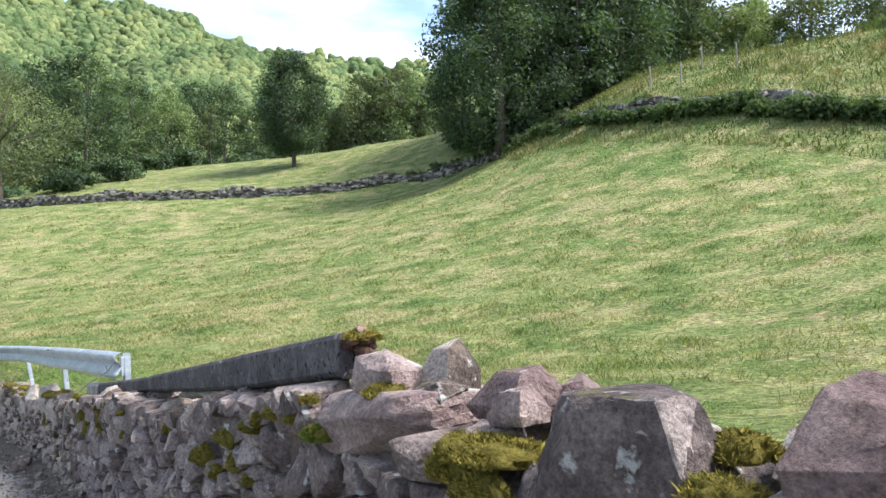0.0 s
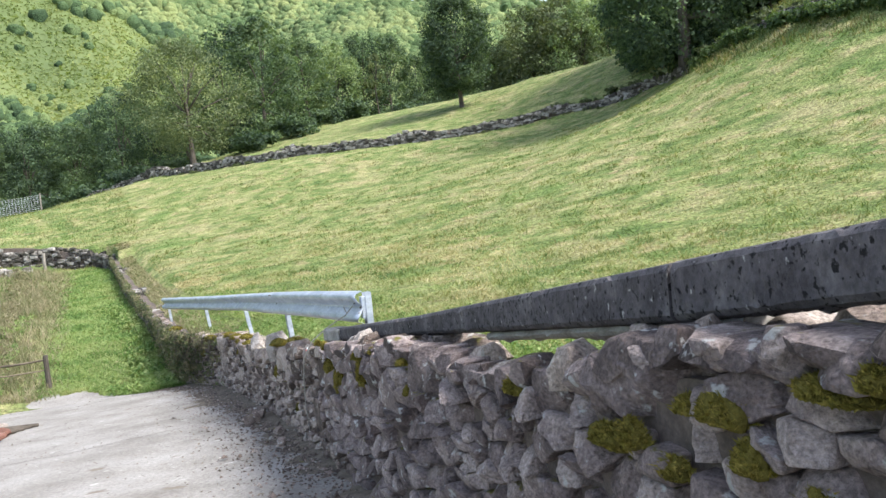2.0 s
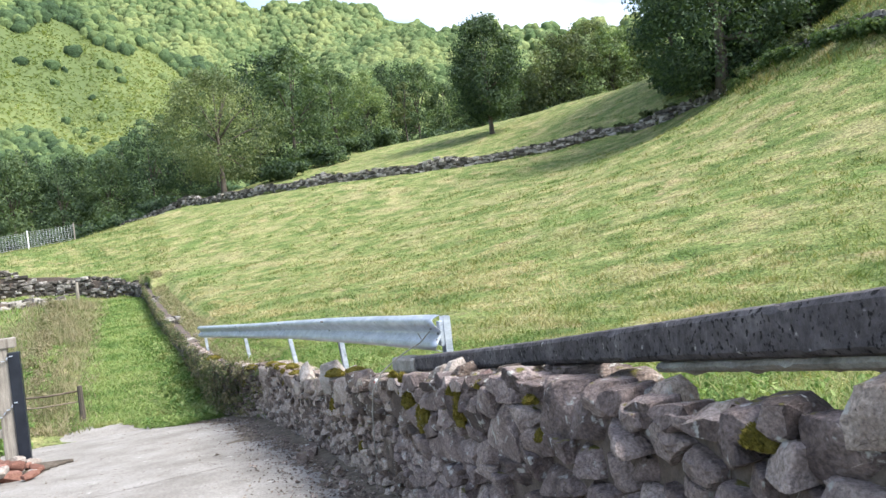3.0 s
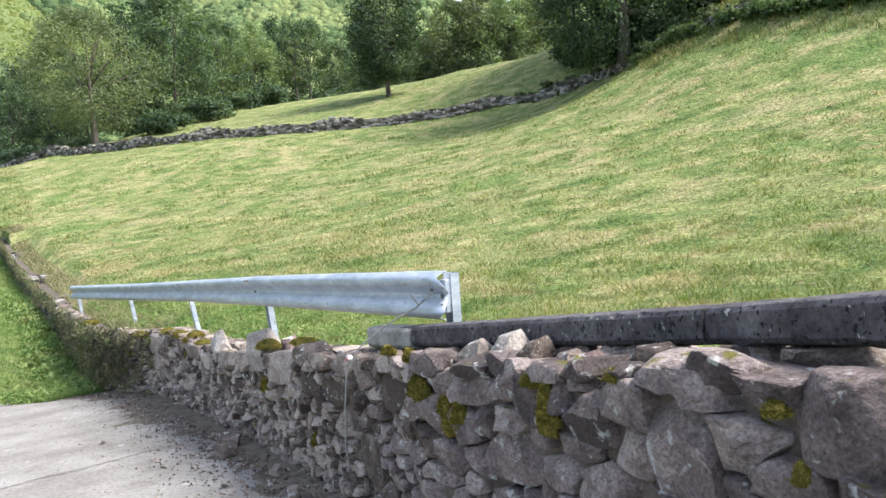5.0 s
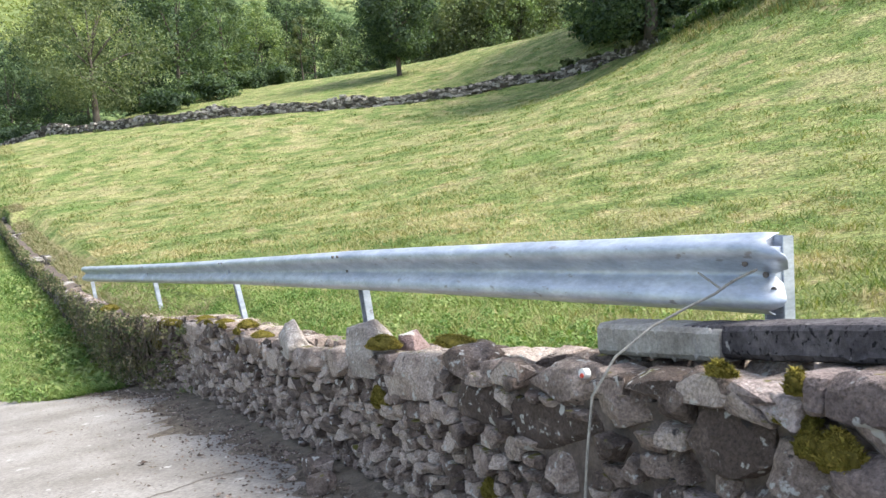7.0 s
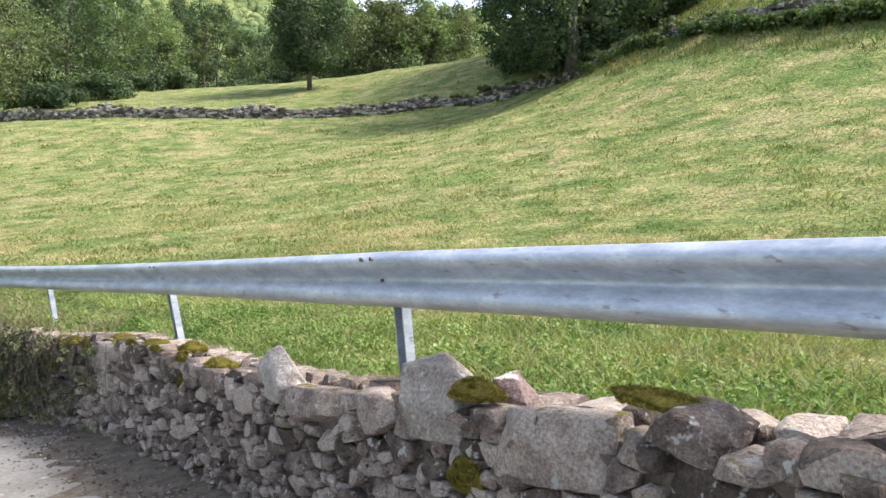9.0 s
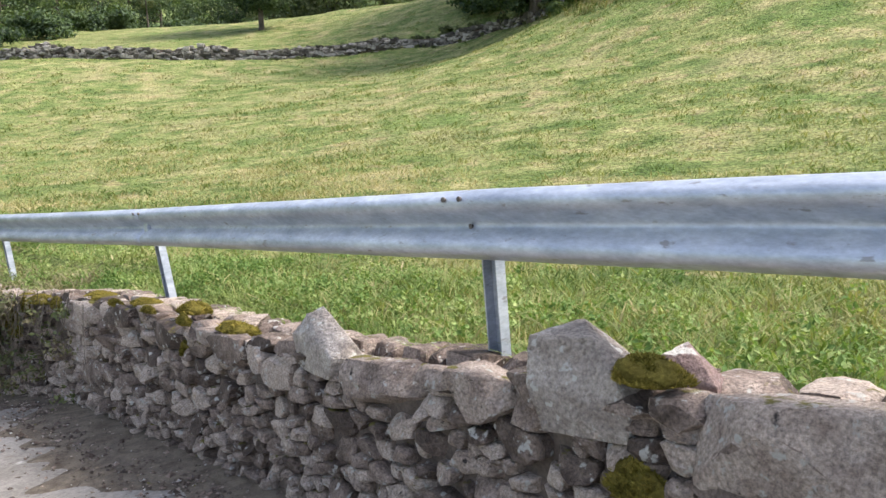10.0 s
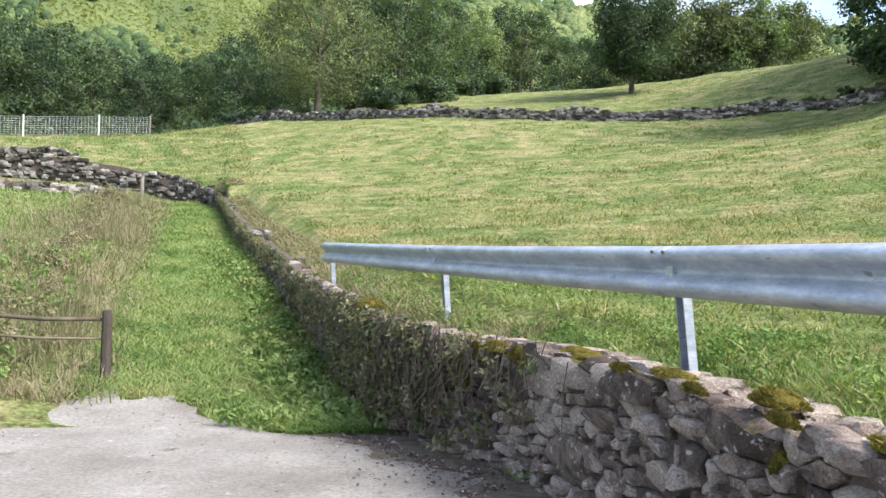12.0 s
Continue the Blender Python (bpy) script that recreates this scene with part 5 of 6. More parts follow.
blades("tall_weeds", "tall dry weeds and seed heads on the lane's bank", 12000, weed_bank, lambda r, d, u, v: r.uniform(0.15, 0.62, len(d)), lambda r, d: 0.006 + 0.0003 * d, m_weed, 74, "weeds", 0.3)
blades("rank_grass", "pale rank grass on the lane's bank", 16000, lambda r, n: (lambda u, v: (u, v, u - 10))(21.3 + (r.random(n) ** 1.4) * 31, -1.3 + r.normal(0, 0.2, n) - r.random(n) * 3.4), lambda r, d, u, v: r.uniform(0.06, 0.26, len(d)), lambda r, d: 0.008 + 0.0008 * d, m_weed, 78, bend=0.8)
blades("bank_grass", "green grass and herbs on the lane's bank", 22000, lambda r, n: (lambda u, v: (u, v, u - 10))(20 + (r.random(n) ** 1.3) * 35, -3.6 - r.random(n) ** 1.4 * 15), lambda r, d, u, v: r.uniform(0.06, 0.22, len(d)), lambda r, d: 0.010 + 0.0010 * d, m_lush, 75, bend=1.0)

# ---- ivy stems and dry growth over the bend of the wall ----
r_ = np.random.default_rng(81)
bm_v, bm_f, cnt = [], [], 0
for k in range(2600):
    u = r_.normal(20.2, 1.0) if k < 1000 else r_.uniform(19, 52)
    top = float(wall_top(u)) + r_.uniform(-0.1, 0.12)
    ln = r_.uniform(0.25, 0.9)
    v0 = float(wall_v(u)) - r_.uniform(0.0, 0.12)
    pts = []
    for j in range(5):
        t = j / 4
        pts.append(P(u + r_.normal(0, 0.05) * (1 + j), v0 - 0.05 * math.sin(t * 3) + r_.normal(0, 0.015), max(top - ln * t, float(road_z(u)) + 0.03)))
    wd = 0.006 + 0.0004 * (u - 12)
    for a, b in zip(pts, pts[1:]):
        q = P(wd, 0, 0)
        bm_v += [a - q, a + q, b + q, b - q]
        bm_f.append((cnt, cnt + 1, cnt + 2, cnt + 3))
        cnt += 4
tagged(new("ivy_stems", mesh_from("ivy_stems", np.array([tuple(v) for v in bm_v]), np.array(bm_f), m_twig)), "dry tangled ivy and bramble stems hanging over the wall", "ivy", kind="stuff")

# ---- moss cushions ----
def moss(u, v, z, lu, lv, lz, mat, seed):
    r = np.random.default_rng(seed)
    n = min(int(7000 * lu * max(lv, lz) / 0.03) + 300, 9000)
    a, q = r.uniform(0, 2 * math.pi, n), r.uniform(0, 1, n) ** 0.5
    du, dv = 0.5 * lu * q * np.cos(a) * (1 + 0.2 * np.sin(3 * a)), 0.5 * lv * q * np.sin(a)
    dz = lz * (1 - q ** 2) * r.uniform(0.8, 1.0, n)
    x, y = W(u + du, v + dv)
    b = np.stack([x, y, z + dz - 0.01], -1)
    s = r.uniform(0.003, 0.007, n)[:, None]
    d = np.stack([r.normal(0, 0.6, n), r.normal(0, 0.6, n), r.uniform(0.2, 1.2, n)], -1)
    t = r.normal(size=(n, 3))
    vv = np.stack([b - t * s * 0.5, b + t * s * 0.5, b + d * s * 2.6], 1).reshape(-1, 3)
    ob = new("moss_cushion", mesh_from("moss_cushion", vv, np.arange(3 * n).reshape(-1, 3), mat))
    bm = bmesh.new()
    bmesh.ops.create_icosphere(bm, subdivisions=3, radius=1.0)
    for w in bm.verts:
        k = 0.9 + 0.26 * noise.noise(w.co * 1.7 + Vector((seed, 0, 0))) + 0.12 * noise.noise(w.co * 5.0 + Vector((seed, 3, 0)))
        w.co = P(w.co.x * lu * 0.49 * k, w.co.y * lv * 0.49 * k, max(w.co.z, -0.3) * lz * 0.96 * k)
        w.co += P(u, v, z)
    part("cushion", bm, m_mossbed, ob, "", True)
    return tagged(ob, "cushion of yellow-green moss growing on the wall", "moss", "moss on the wall")


MOSSES = ((1.38, 1.16, 1.03, 0.34, 0.24, 0.05, 0), (1.33, 1.085, 0.93, 0.22, 0.07, 0.13, 0), (1.46, 1.09, 0.97, 0.16, 0.06, 0.10, 0), (1.95, 1.24, 1.075, 0.20, 0.12, 0.04, 0), (0.70, 1.05, 1.11, 0.14, 0.12, 0.04, 0), (0.76, 1.2, 1.14, 0.12, 0.14, 0.05, 0), (0.64, 1.0, 1.06, 0.14, 0.08, 0.06, 0), (2.28, 1.18, 0.90, 0.16, 0.1, 0.05, 1),
          (3.0, 1.28, 0.79, 0.24, 0.14, 0.05, 0), (3.45, 1.30, 0.66, 0.12, 0.07, 0.06, 0), (3.7, 1.30, 0.52, 0.12, 0.06, 0.1, 0), (4.5, 1.38, 0.50, 0.14, 0.07, 0.08, 0), (6.3, 1.62, 0.33, 0.16, 0.14, 0.04, 0),
          (7.12, 1.60, 0.20, 0.12, 0.10, 0.08, 0), (7.9, 1.66, -0.10, 0.16, 0.06, 0.12, 0), (8.3, 1.70, 0.0, 0.14, 0.1, 0.05, 0), (11.42, 1.95, -0.32, 0.26, 0.22, 0.10, 0), (10.5, 1.95, -0.16, 0.4, 0.2, 0.05, 0),
          (15.9, 2.15, -0.79, 0.4, 0.2, 0.04, 0), (15.2, 2.2, -0.74, 0.3, 0.22, 0.09, 0), (17.0, 2.2, -0.90, 0.5, 0.25, 0.04, 0), (18.6, 2.0, -1.12, 0.4, 0.25, 0.05, 0), (19.0, 1.74, -1.3, 0.3, 0.1, 0.16, 0), (14.4, 2.1, -0.72, 0.4, 0.2, 0.06, 0), (18.0, 1.98, -1.06, 0.4, 0.25, 0.08, 0), (20.6, 1.55, -1.1, 0.4, 0.3, 0.1, 0), (2.36, 1.40, 1.20, 0.14, 0.12, 0.04, 0))
for i, (u, v, z, lu, lv, lz, g) in enumerate(MOSSES):
    moss(u, v, z, lu, lv, lz * 0.72, m_greenmoss if g else m_moss, 700 + i)
# moss on the face of the wall: along, foot, length, height
FACE_MOSS = ((3.83, 0.48, 0.3, 0.09), (3.33, 0.67, 0.24, 0.1), (3.24, 0.58, 0.16, 0.1), (2.72, 0.89, 0.21, 0.05), (2.51, 0.91, 0.12, 0.03), (2.26, 0.9, 0.1, 0.05), (2.37, 1.0, 0.07, 0.03), (3.05, 0.56, 0.13, 0.06), (3.53, 0.48, 0.16, 0.07), (2.9, 0.83, 0.11, 0.07), (7.74, -0.13, 0.21, 0.19), (7.01, 0.07, 0.15, 0.26), (8.14, -0.08, 0.21, 0.15), (5.98, 0.35, 0.09, 0.05), (6.6, 0.32, 0.14, 0.05), (5.9, 0.2, 0.07, 0.07), (7.83, -0.15, 0.17, 0.22), (8.23, -0.07, 0.12, 0.12), (8.55, 0.09, 0.14, 0.06), (8.27, 0.1, 0.1, 0.09), (10.04, -0.83, 0.18, 0.12), (11.4, -0.7, 0.36, 0.17), (11.43, -0.68, 0.18, 0.15), (18.53, -1.43, 0.73, 0.24), (14.95, -0.76, 0.26, 0.08), (14.94, -0.97, 0.13, 0.14), (18.42, -1.4, 0.35, 0.28), (17.67, -1.08, 0.52, 0.15), (15.57, -0.78, 0.27, 0.06), (16.24, -0.84, 0.43, 0.07), (18.25, -1.17, 0.41, 0.18))
for i, (u, z, lu, lz) in enumerate(FACE_MOSS):
    moss(u, float(wall_v(u)) + 0.012, z, lu * 0.72, 0.065, lz * 0.7, m_moss, 800 + i)

# ---- gate post with rail, rubble and sticks ----
gate = thing("gate", "weathered wooden gate post with a black painted face, rail and chains", "gate", at=P(17.2, -1.95, float(road_z(17.2))))


def gate_part(name, bm, mat, label=""):
    return part(name, bm, mat, gate, label)


def lane_box(size, at, bevel, turn=0.0):
    bm = bmesh.new()
    box(bm, size, Matrix.Rotation(radians(LEAN_OUT), 4, "Z") @ pose(*at, 0, 0, turn), bevel)
    return bm


gate_part("post", lane_box((0.16, 0.20, 2.0), (0, -0.10, 1.0), 0.012), m_wood)
gate_part("face_board", lane_box((0.19, 0.17, 1.9), (0.02, 0.085, 0.95), 0.008), m_blackpaint, "black painted board")
gate_part("top_rail", lane_box((0.22, 1.7, 0.16), (0.0, -0.72, 2.06), 0.02), m_wood)
gate_part("low_rail", lane_box((0.12, 1.4, 0.14), (0.0, -0.85, 0.62), 0.02), m_wood)
for za, zb in ((1.85, 1.35), (1.1, 0.35)):
    bm = bmesh.new()
    for k in range(16):
        t = k / 15
        box(bm, (0.03, 0.05, 0.018), Matrix.Rotation(radians(LEAN_OUT), 4, "Z") @ pose(0.12, 0.05 - 0.9 * t, za + (zb - za) * t, 30 * (k % 2) * 2, 0, 0), 0.004)
    gate_part("chain", bm, m_zinc, "steel chain")
for k in range(44):
    s = rnd.uniform(0.08, 0.22)
    ob = new("rubble", rock_mesh("rubble", (s * 1.5, s, s * 0.7), 1200 + k, m_terracotta if k % 3 else m_pale, square=5))
    u, v = 16.1 + rnd.gauss(0, 0.45), -2.05 + rnd.gauss(0, 0.2)
    ob.matrix_basis = pose(*W(u, v), float(road_z(u)) + 0.0 + rnd.choice((0, 0, 0.08, 0.16)) * max(0, 1 - abs(v + 2.05) * 2), rnd.uniform(-8, 8), rnd.uniform(-8, 8), rnd.uniform(0, 360))
    tagged(ob, "broken brick and stone rubble heaped at the gate post", "rubble", "rubble at the gate")
for k in range(5):
    bm = bmesh.new()
    u, v = 16.1 + 0.14 * k, -2.0 + 0.1 * k
    z = float(road_z(u)) + 0.035
    tube(bm, [P(u - 0.1, v - 0.7, z), P(u, v, z + 0.02), P(u + 0.05, v + 0.45, z - 0.01)], [0.05, 0.045, 0.03], 7)
    tagged(new("stick", bm_mesh("stick", bm, m_bark, True)), "old brown branch lying on the road by the gate", "stick", "sticks at the gate")

# ---- posts and wire fence ----
def fence_post(u, v, h, r, mat, label, lean=4):
    bm = bmesh.new()
    z = float(ground_z(u, v))
    tube(bm, [P(u, v, z - 0.2), P(u, v, z + h * 0.6), P(u + h * math.tan(radians(lean)) * 0.4, v, z + h)], [r * 1.05, r, r * 0.92], 8)
    return tagged(new("fence_post", bm_mesh("fence_post", bm, mat)), label, "post")


fence_post(22.4, -1.27, 0.85, 0.06, m_bark, "short grey weathered wooden post among weeds", 1)
pole = bmesh.new()
zp_ = float(ground_z(22.4, -1.27))
tube(pole, [P(22.4, -1.22, zp_ + 0.74), P(22.6, -2.0, zp_ + 0.70), P(22.8, -3.0, zp_ + 0.74)], [0.022, 0.026, 0.024], 7)
tube(pole, [P(22.4, -1.24, zp_ + 0.5), P(22.65, -2.1, zp_ + 0.46), P(22.85, -3.1, zp_ + 0.50)], [0.016, 0.018, 0.015], 6)
tagged(new("fence_poles", bm_mesh("fence_poles", pole, m_twig, True)), "thin weathered poles tied to the post among weeds", "fence")
fence_post(53.5, -2.6, 1.1, 0.09, m_wood, "wooden post at the lane's end")
fence = thing("wire_fence", "white-posted wire mesh fence at the meadow's far corner", "fence", at=(-48, 54, 3.3))
m_white = material("white_paint", [(0.3, (0.6, 0.6, 0.58)), (0.7, (0.78, 0.78, 0.76))], scale=4)
m_wire = material("fence_wire", [(0.3, (0.42, 0.44, 0.46)), (0.7, (0.6, 0.62, 0.64))], scale=6, rough=0.5, metal=0.3, bump=0)
FENCE = [(-46.3, 56.3), (-48.6, 53.8), (-51.7, 50.3), (-54.2, 47.4), (-57, 44), (-61, 40)]
for k, (x, y) in enumerate(FENCE):
    z = float(ground_z(-0.6 * x + 0.8 * y, 0.8 * x + 0.6 * y))
    bm = bmesh.new()
    tube(bm, [(x, y, z - 0.3), (x, y, z + 1.45)], 0.055, 8)
    ob = part("post", bm, m_white if k not in (0,) else m_wood, fence)
    ob.matrix_basis = Matrix.Translation(-fence.location)
for k, (p, q) in enumerate(zip(FENCE, FENCE[1:])):
    bm = bmesh.new()
    zp, zq = (float(ground_z(-0.6 * s[0] + 0.8 * s[1], 0.8 * s[0] + 0.6 * s[1])) for s in (p, q))
    for j in range(9):
        h = 0.1 + 1.2 * j / 8
        tube(bm, [(*p, zp + h), (*q, zq + h)], 0.010, 4)
    m_ = int(math.hypot(p[0] - q[0], p[1] - q[1]) / 0.22)
    for j in range(1, m_):
        t = j / m_
        x, y, z = p[0] + (q[0] - p[0]) * t, p[1] + (q[1] - p[1]) * t, zp + (zq - zp) * t
        tube(bm, [(x, y, z + 0.1), (x, y, z + 1.3)], 0.009, 4)
    ob = part("wire_mesh", bm, m_wire, fence)
    ob.matrix_basis = Matrix.Translation(-fence.location)
for x, y in ((13.2, 42.0), (14.9, 43.6), (11.9, 43.4), (16.4, 42.4)):
    fence_post(-0.6 * x + 0.8 * y, 0.8 * x + 0.6 * y, 1.3, 0.05, m_wood, "thin wooden fence post on the upper slope")

# ---- soil, pebbles and litter along the foot of the wall ----
su = np.arange(-3, 20.4, 0.04)
sv = np.linspace(0, 1, 9)
SU, SV = np.meshgrid(su, sv, indexing="ij")
wid = 0.45 + 0.18 * np.sin(SU * 1.3) + 0.12 * np.sin(SU * 3.7 + 1) + 0.35 * soft(9, 16, SU) + 0.16 * patchy(SU, SU * 0, 0.45) + 0.10 * patchy(SU, SU * 0 + 9, 0.16)
SVV = wall_v(SU) + 0.12 - SV * wid * (1 + 0.12 * np.sin(SU * 11 + SV * 4))
SZ = road_z(SU) + 0.03 * (1 - SV) ** 1.5 + 0.012 + 0.006 * np.sin(SU * 17) * np.sin(SV * 9) - 0.034 * SV ** 4
SX, SY = W(SU, SVV)
si = np.arange(SU.size).reshape(SU.shape)
soil = new("soil_strip", mesh_from("soil_strip", np.stack([SX, SY, SZ], -1).reshape(-1, 3), np.stack([si[:-1, :-1], si[1:, :-1], si[1:, 1:], si[:-1, 1:]], -1).reshape(-1, 4), m_soil, True))
tagged(soil, "dark soil and leaf litter along the wall's foot", "soil", kind="structure")
n = 8000
pr = np.random.default_rng(91)
pu = pr.uniform(-2, 20.3, n)
pv = wall_v(pu) - 0.02 - np.abs(pr.normal(0, 0.34, n)) - 0.3 * (pr.random(n) < 0.06)
ps = pr.uniform(0.005, 0.02, n) * np.where(pr.random(n) < 0.04, 2.2, 1)
octa = np.array([(1, 0, 0), (-1, 0, 0), (0, 1, 0), (0, -1, 0), (0, 0, 0.7), (0, 0, -0.4)])
of = np.array([(0, 2, 4), (2, 1, 4), (1, 3, 4), (3, 0, 4), (2, 0, 5), (1, 2, 5), (3, 1, 5), (0, 3, 5)])
x, y = W(pu, pv)
pc = np.stack([x, y, road_z(pu) + 0.02 + 0.002], -1)
pvts = pc[:, None] + octa[None] * ps[:, None, None] * pr.uniform(0.5, 1.3, (n, 6, 1))
tagged(new("pebbles", mesh_from("pebbles", pvts.reshape(-1, 3), (of[None] + (np.arange(n) * 6)[:, None, None]).reshape(-1, 3), m_stone)), "small stones and grit at the wall's foot", "gravel", kind="stuff")
for k, (u, v, s) in enumerate(((12.1, 1.72, 0.2), (11.75, 1.6, 0.16), (12.35, 1.78, 0.12), (10.6, 1.68, 0.1), (9.9, 1.55, 0.09))):
    ob = new("rock", rock_mesh("rock", (s * 1.2, s, s * 0.9), 1400 + k, m_stone, detail=2))
    ob.matrix_basis = wall_pose(u, v, float(road_z(u)), 6.5, 0, k * 40)
    tagged(ob, "fallen grey stone at the wall's foot", "rock", "fallen stones")

# low herbs and clover in the uncut verge behind the wall
hr = np.random.default_rng(95)
n = 900
hu = hr.uniform(5, 26, n)
hv = wall_v(hu) + 0.5 + np.abs(hr.normal(0, 1.1, n))
hx, hy = W(hu, hv)
hc = np.stack([hx, hy, ground_z(hu, hv) + hr.uniform(0.02, 0.12, n)], -1)
vv, ff = leaf_cards(hc, hr.uniform(0.05, 0.14, n), 34, 0.019, hr, 0.7)
tagged(new("verge_herbs", mesh_from("verge_herbs", vv, ff, m_lush)), "leafy green herbs and clover in the verge", "herbs", kind="stuff")
n = 700
hu = 20.0 + hr.random(n) ** 1.6 * 14
hv = np.where(hr.random(n) < 0.6, wall_v(hu) - 0.1 - np.abs(hr.normal(0, 0.45, n)), -2.2 - np.abs(hr.normal(0, 1.2, n)))
hx, hy = W(hu, hv)
hc = np.stack([hx, hy, ground_z(hu, hv) + hr.uniform(0.02, 0.2, n)], -1)
vv, ff = leaf_cards(hc, hr.uniform(0.08, 0.22, n), 30, 0.045, hr, 0.7)
tagged(new("lane_herbs", mesh_from("lane_herbs", vv, ff, m_lush)), "nettles and leafy herbs along the lane's edges", "herbs", kind="stuff")

# rank brown grass hanging over the lane wall and its coping
def on_coping(r, n):
    u = 18.5 + r.random(n) ** 1.2 * 34
    v = wall_v(u) + r.uniform(0.36, 1.0, n)
    return u, v, u - 10


blades("coping_grass", "rank dry grass along the lane wall's coping", 12000, on_coping, lambda r, d, u, v: r.uniform(0.04, 0.18, len(d)), lambda r, d: 0.006 + 0.0007 * d, m_weed, 97, "grass", 1.0)


def on_slope(r, n):
    m = n * 3
    x, y = r.uniform(4, 40, m), r.uniform(24, 60, m)
    u, v = -0.6 * x + 0.8 * y, 0.8 * x + 0.6 * y
    k = v > 30
    return u[k][:n], v[k][:n], np.full(min(n, k.sum()), 40.0)


blades("slope_grass", "long rough grass on the upper slope", 50000, on_slope, lambda r, d, u, v: r.uniform(0.12, 0.4, len(d)) * tufts(u * 0.4, v * 0.4), lambda r, d: r.uniform(0.03, 0.07, len(d)), m_slope, 98)


def far_left(r, n):
    u, v = r.uniform(52, 80, n), r.uniform(-26, 3, n)
    return u, v, np.full(n, 50.0)


blades("corner_grass", "meadow grass at the far lower corner", 30000, far_left, lambda r, d, u, v: r.uniform(0.06, 0.2, len(d)) * tufts(u, v), lambda r, d: r.uniform(0.03, 0.06, len(d)), m_blade, 99)
# yellowish shrub and low stone bank left of the lane
shrub = bush("shrub", "small yellow-leaved shrub on the bank beside the lane", (1.6, 1.4, 0.9), m_bracken, 47, 26, 50, 0.06)
stand(shrub, *W(38, -6.5))
weedy = bush("weed_clump", "brown seeding weeds beside the lane", (1.0, 0.8, 0.9), m_weed, 48, 26, 44, 0.035)
weedy["category"] = "weeds"
stand(weedy, *W(24.5, -2.6))
for a, b, k in ((23.6, -2.05, 0.55), (25.4, -2.0, 0.6), (23.2, -2.7, 0.9), (22.6, -3.3, 0.9), (26, -2.5, 0.8), (28, -2.7, 0.8), (30.5, -2.9, 1.0), (33, -3.0, 1.0), (36, -3.1, 1.1), (40, -3.2, 1.2), (43, -3.2, 1.3), (47, -3.3, 1.3), (25, -3.8, 0.8), (28.5, -4.2, 0.9), (22.0, -4.4, 0.8)):
    again(weedy, *W(a, b), rnd.uniform(0, 360), k)
bank_path = [W(52.5, -3.4), W(51, -6), W(50, -12), W(49.5, -20), W(50, -32)]
rubble_wall("bank_wall", "tumbled low stone bank overgrown with grass", bank_path, 0.55, 0.24, 25)

# litter caught in the wall: a cap and a broken clay pipe
bm = bmesh.new()
bmesh.ops.create_cone(bm, cap_ends=True, segments=18, radius1=0.022, radius2=0.020, depth=0.03, matrix=Matrix.Translation(P(9.28, 1.78, -0.07)) @ pose(0, 0, 0, 0, 0, LEAN_OUT) @ pose(0, 0, 0, 80))
can = tagged(new("plastic_cap", bm_mesh("plastic_cap", bm, m_white)), "small white and red plastic cap wedged in the wall", "litter")
bm = bmesh.new()
bmesh.ops.create_cone(bm, cap_ends=True, segments=14, radius1=0.010, radius2=0.010, depth=0.004, matrix=Matrix.Translation(P(9.275, 1.76, -0.075)) @ pose(0, 0, 0, 0, 0, LEAN_OUT) @ pose(0, 0, 0, 80))
part("label_spot", bm, material("red_plastic", [(0.3, (0.45, 0.05, 0.03)), (0.7, (0.55, 0.07, 0.04))], scale=5, rough=0.4), can, "red spot")
bm = bmesh.new()
tube(bm, [P(8.20, 1.80, 0.06), P(8.42, 1.77, 0.03)], 0.018, 12)
tagged(new("clay_pipe", bm_mesh("clay_pipe", bm, m_terracotta, True)), "broken red clay pipe lying among the wall stones", "pipe")

# crack across the road, drawn as a thin dark strip just above it
cm = material("crack_strip", [(0.3, (0.09, 0.08, 0.068)), (0.7, (0.17, 0.15, 0.13))], scale=12, rough=1.0)
for name, us, vs, wd in (("road_crack", (12.95, 12.86, 12.72, 12.70, 12.62), (1.5, 0.9, 0.5, -0.3, -1.6), 0.012),):
    cv = np.linspace(vs[0], vs[-1], 60)
    cuu = np.interp(cv, vs[::-1], us[::-1]) + 0.02 * np.sin(cv * 13) + 0.012 * np.sin(cv * 37)
    wdd = wd * (0.5 + 0.5 * np.abs(np.sin(cv * 7)))
    rows = []
    for k in (-1, 1):
        x, y = W(cuu + k * wdd, cv)
        rows.append(np.stack([x, y, road_z(cuu + k * wdd) + 0.012 * np.sin(cuu * 1.1 + cv) * np.sin(cv * 2.0) + 0.004 * np.sin(cuu * 7 + cv * 5) + 0.004], -1))
    n = len(cv)
    i = np.arange(n - 1)
    tagged(new(name, mesh_from(name, np.concatenate(rows), np.stack([i, i + 1, i + 1 + n, i + n], -1), cm)), "thin dark strip marking a crack across the concrete road", "crack", kind="structure")
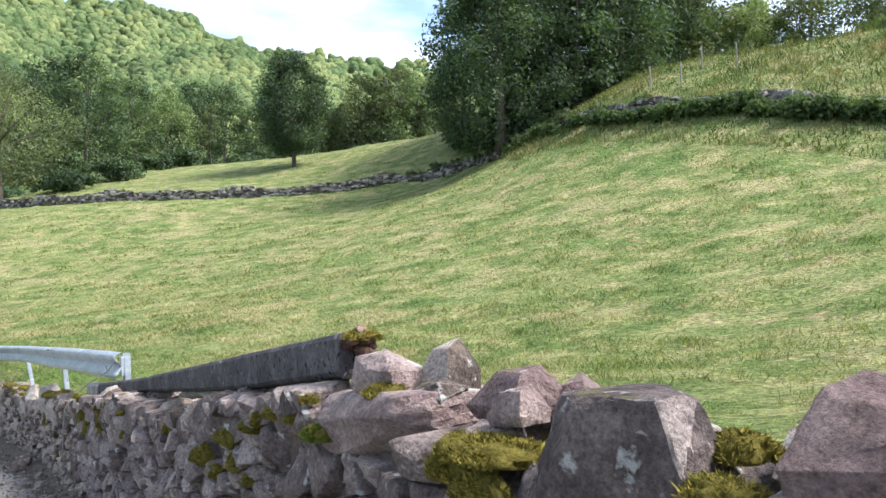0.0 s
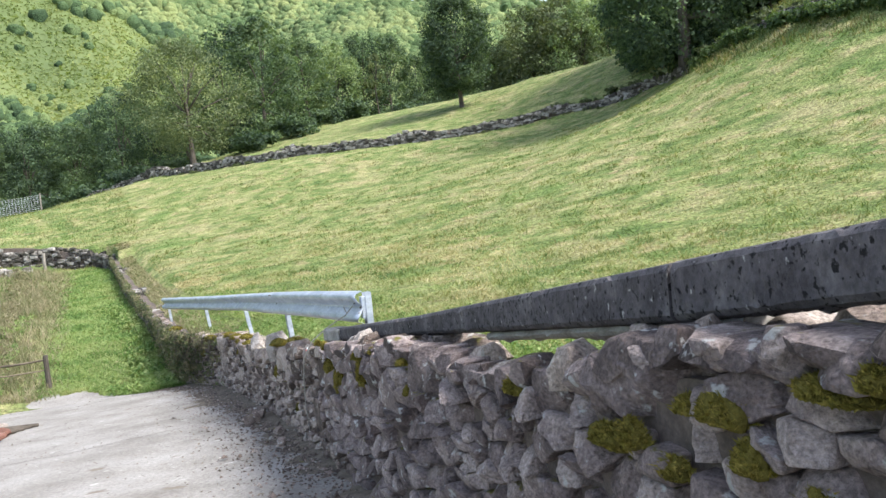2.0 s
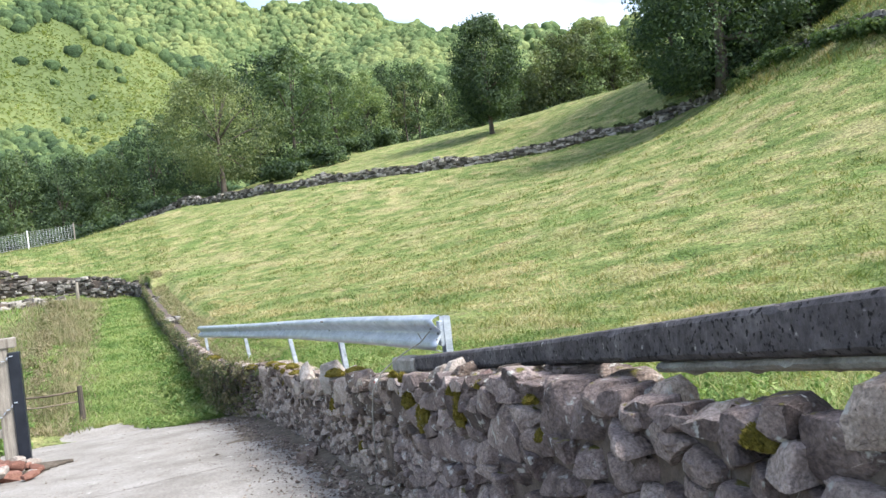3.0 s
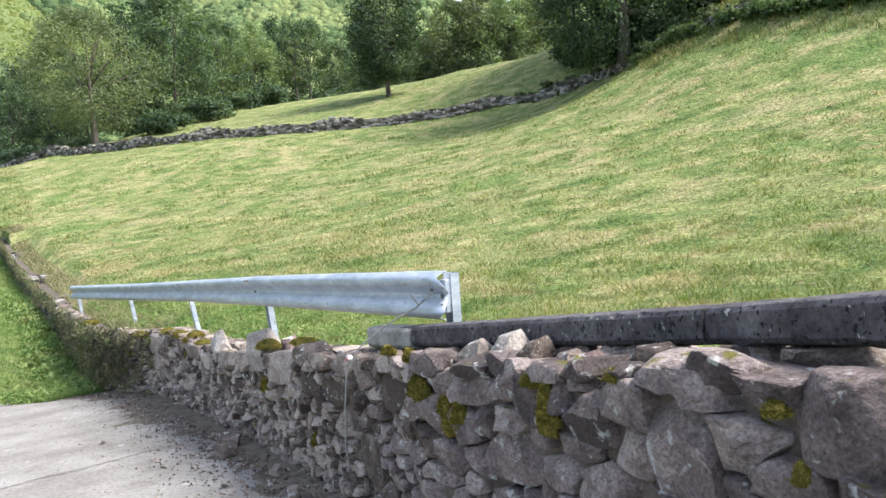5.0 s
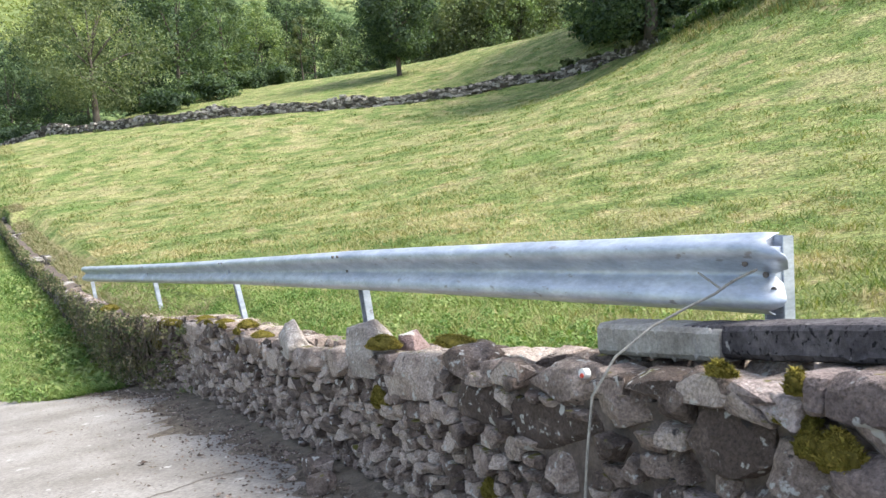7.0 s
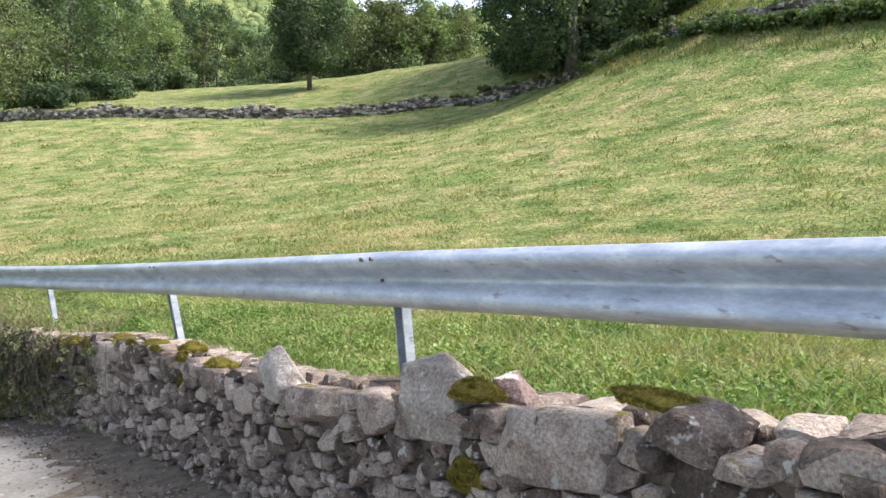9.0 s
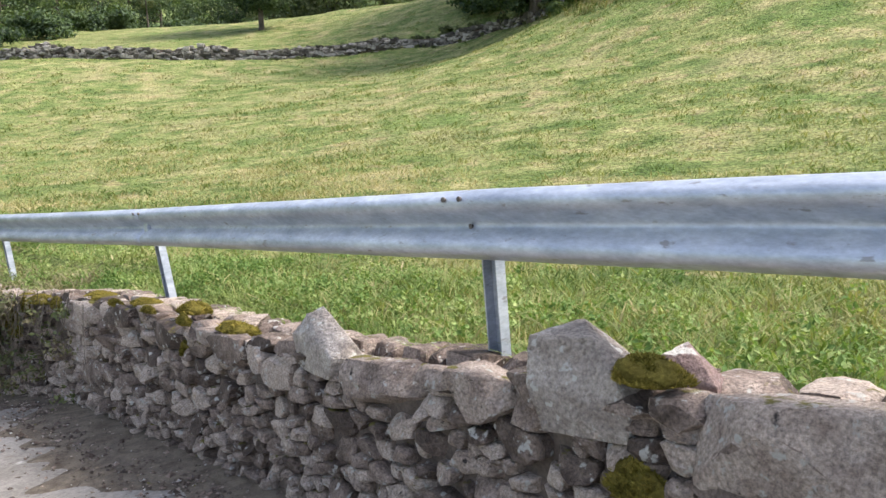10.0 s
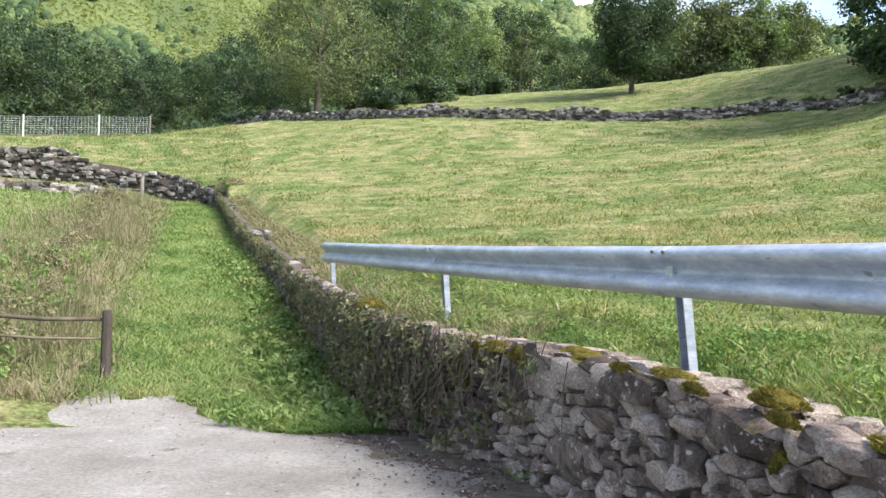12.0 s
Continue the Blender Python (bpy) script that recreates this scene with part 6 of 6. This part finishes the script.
# dead leaves, twigs and grit scattered on the road
n = 1500
pu, pv = pr.uniform(4, 22, n), pr.uniform(-2.2, 1.6, n)
pv = np.where(pr.random(n) < 0.5, wall_v(pu) - 0.3 - np.abs(pr.normal(0, 0.5, n)), pv)
x, y = W(pu, pv)
c = np.stack([x, y, road_z(pu) + 0.022], -1)
lv2, lf2 = leaf_cards(c, np.full(n, 0.004), 1, 0.022, pr, 2.0)
lv2[:, 2] = np.repeat(c[:, 2], 4) + pr.uniform(0, 0.012, n * 4)
tagged(new("leaf_litter", mesh_from("leaf_litter", lv2, lf2, m_twig)), "dead leaves and twigs scattered on the road", "leaf litter", kind="stuff")


m_straw = material("straw_grass", [(0.3, (0.24, 0.21, 0.10)), (0.5, (0.36, 0.31, 0.17)), (0.7, (0.48, 0.41, 0.26))], scale=0.9, grain=0.1, bump=0, island=0.4, rough=0.8, translucent=0.3)


def straw_patch(r, n):
    u = np.concatenate([r.normal(30, 4.5, n // 2), r.normal(27, 7, n - n // 2)])
    v = np.concatenate([wall_v(u[: n // 2]) + 0.5 + np.abs(r.normal(0, 1.7, n // 2)), 9 + r.normal(0, 2.0, n - n // 2)])
    k = patchy(u, v, 1.6) > -0.05
    return u[k], v[k], np.full(k.sum(), 22.0)


blades("straw_grass", "patches of bleached straw-coloured grass", 26000, straw_patch, lambda r, d, u, v: r.uniform(0.05, 0.13, len(d)), lambda r, d: r.uniform(0.010, 0.022, len(d)), m_straw, 101, bend=1.0)

# dry creepers and small leaves matted over the lane side of the wall
n = 1100
cr_ = np.random.default_rng(111)
cu2 = np.where(cr_.random(n) < 0.45, cr_.normal(20.4, 1.1, n), cr_.uniform(19, 52, n))
ch2 = cr_.random(n) ** 0.7
cz2 = road_z(cu2) + 0.1 + ch2 * (wall_top(cu2) + 0.05 - road_z(cu2) - 0.1)
x, y = W(cu2, wall_v(cu2) - cr_.uniform(-0.02, 0.12, n))
cc = np.stack([x, y, cz2], -1)
half = n // 2
for name, lab, sl, mat in (("creeper", "dry brown creeper matted over the wall", slice(0, half), m_weed), ("creeper", "dull green creeper growing over the wall", slice(half, n), m_leaf_olive)):
    vv, ff = leaf_cards(cc[sl], cr_.uniform(0.08, 0.2, half), 40, 0.028, cr_, 0.8)
    tagged(new(name, mesh_from(name, vv, ff, mat)), lab, "creeper", kind="stuff")
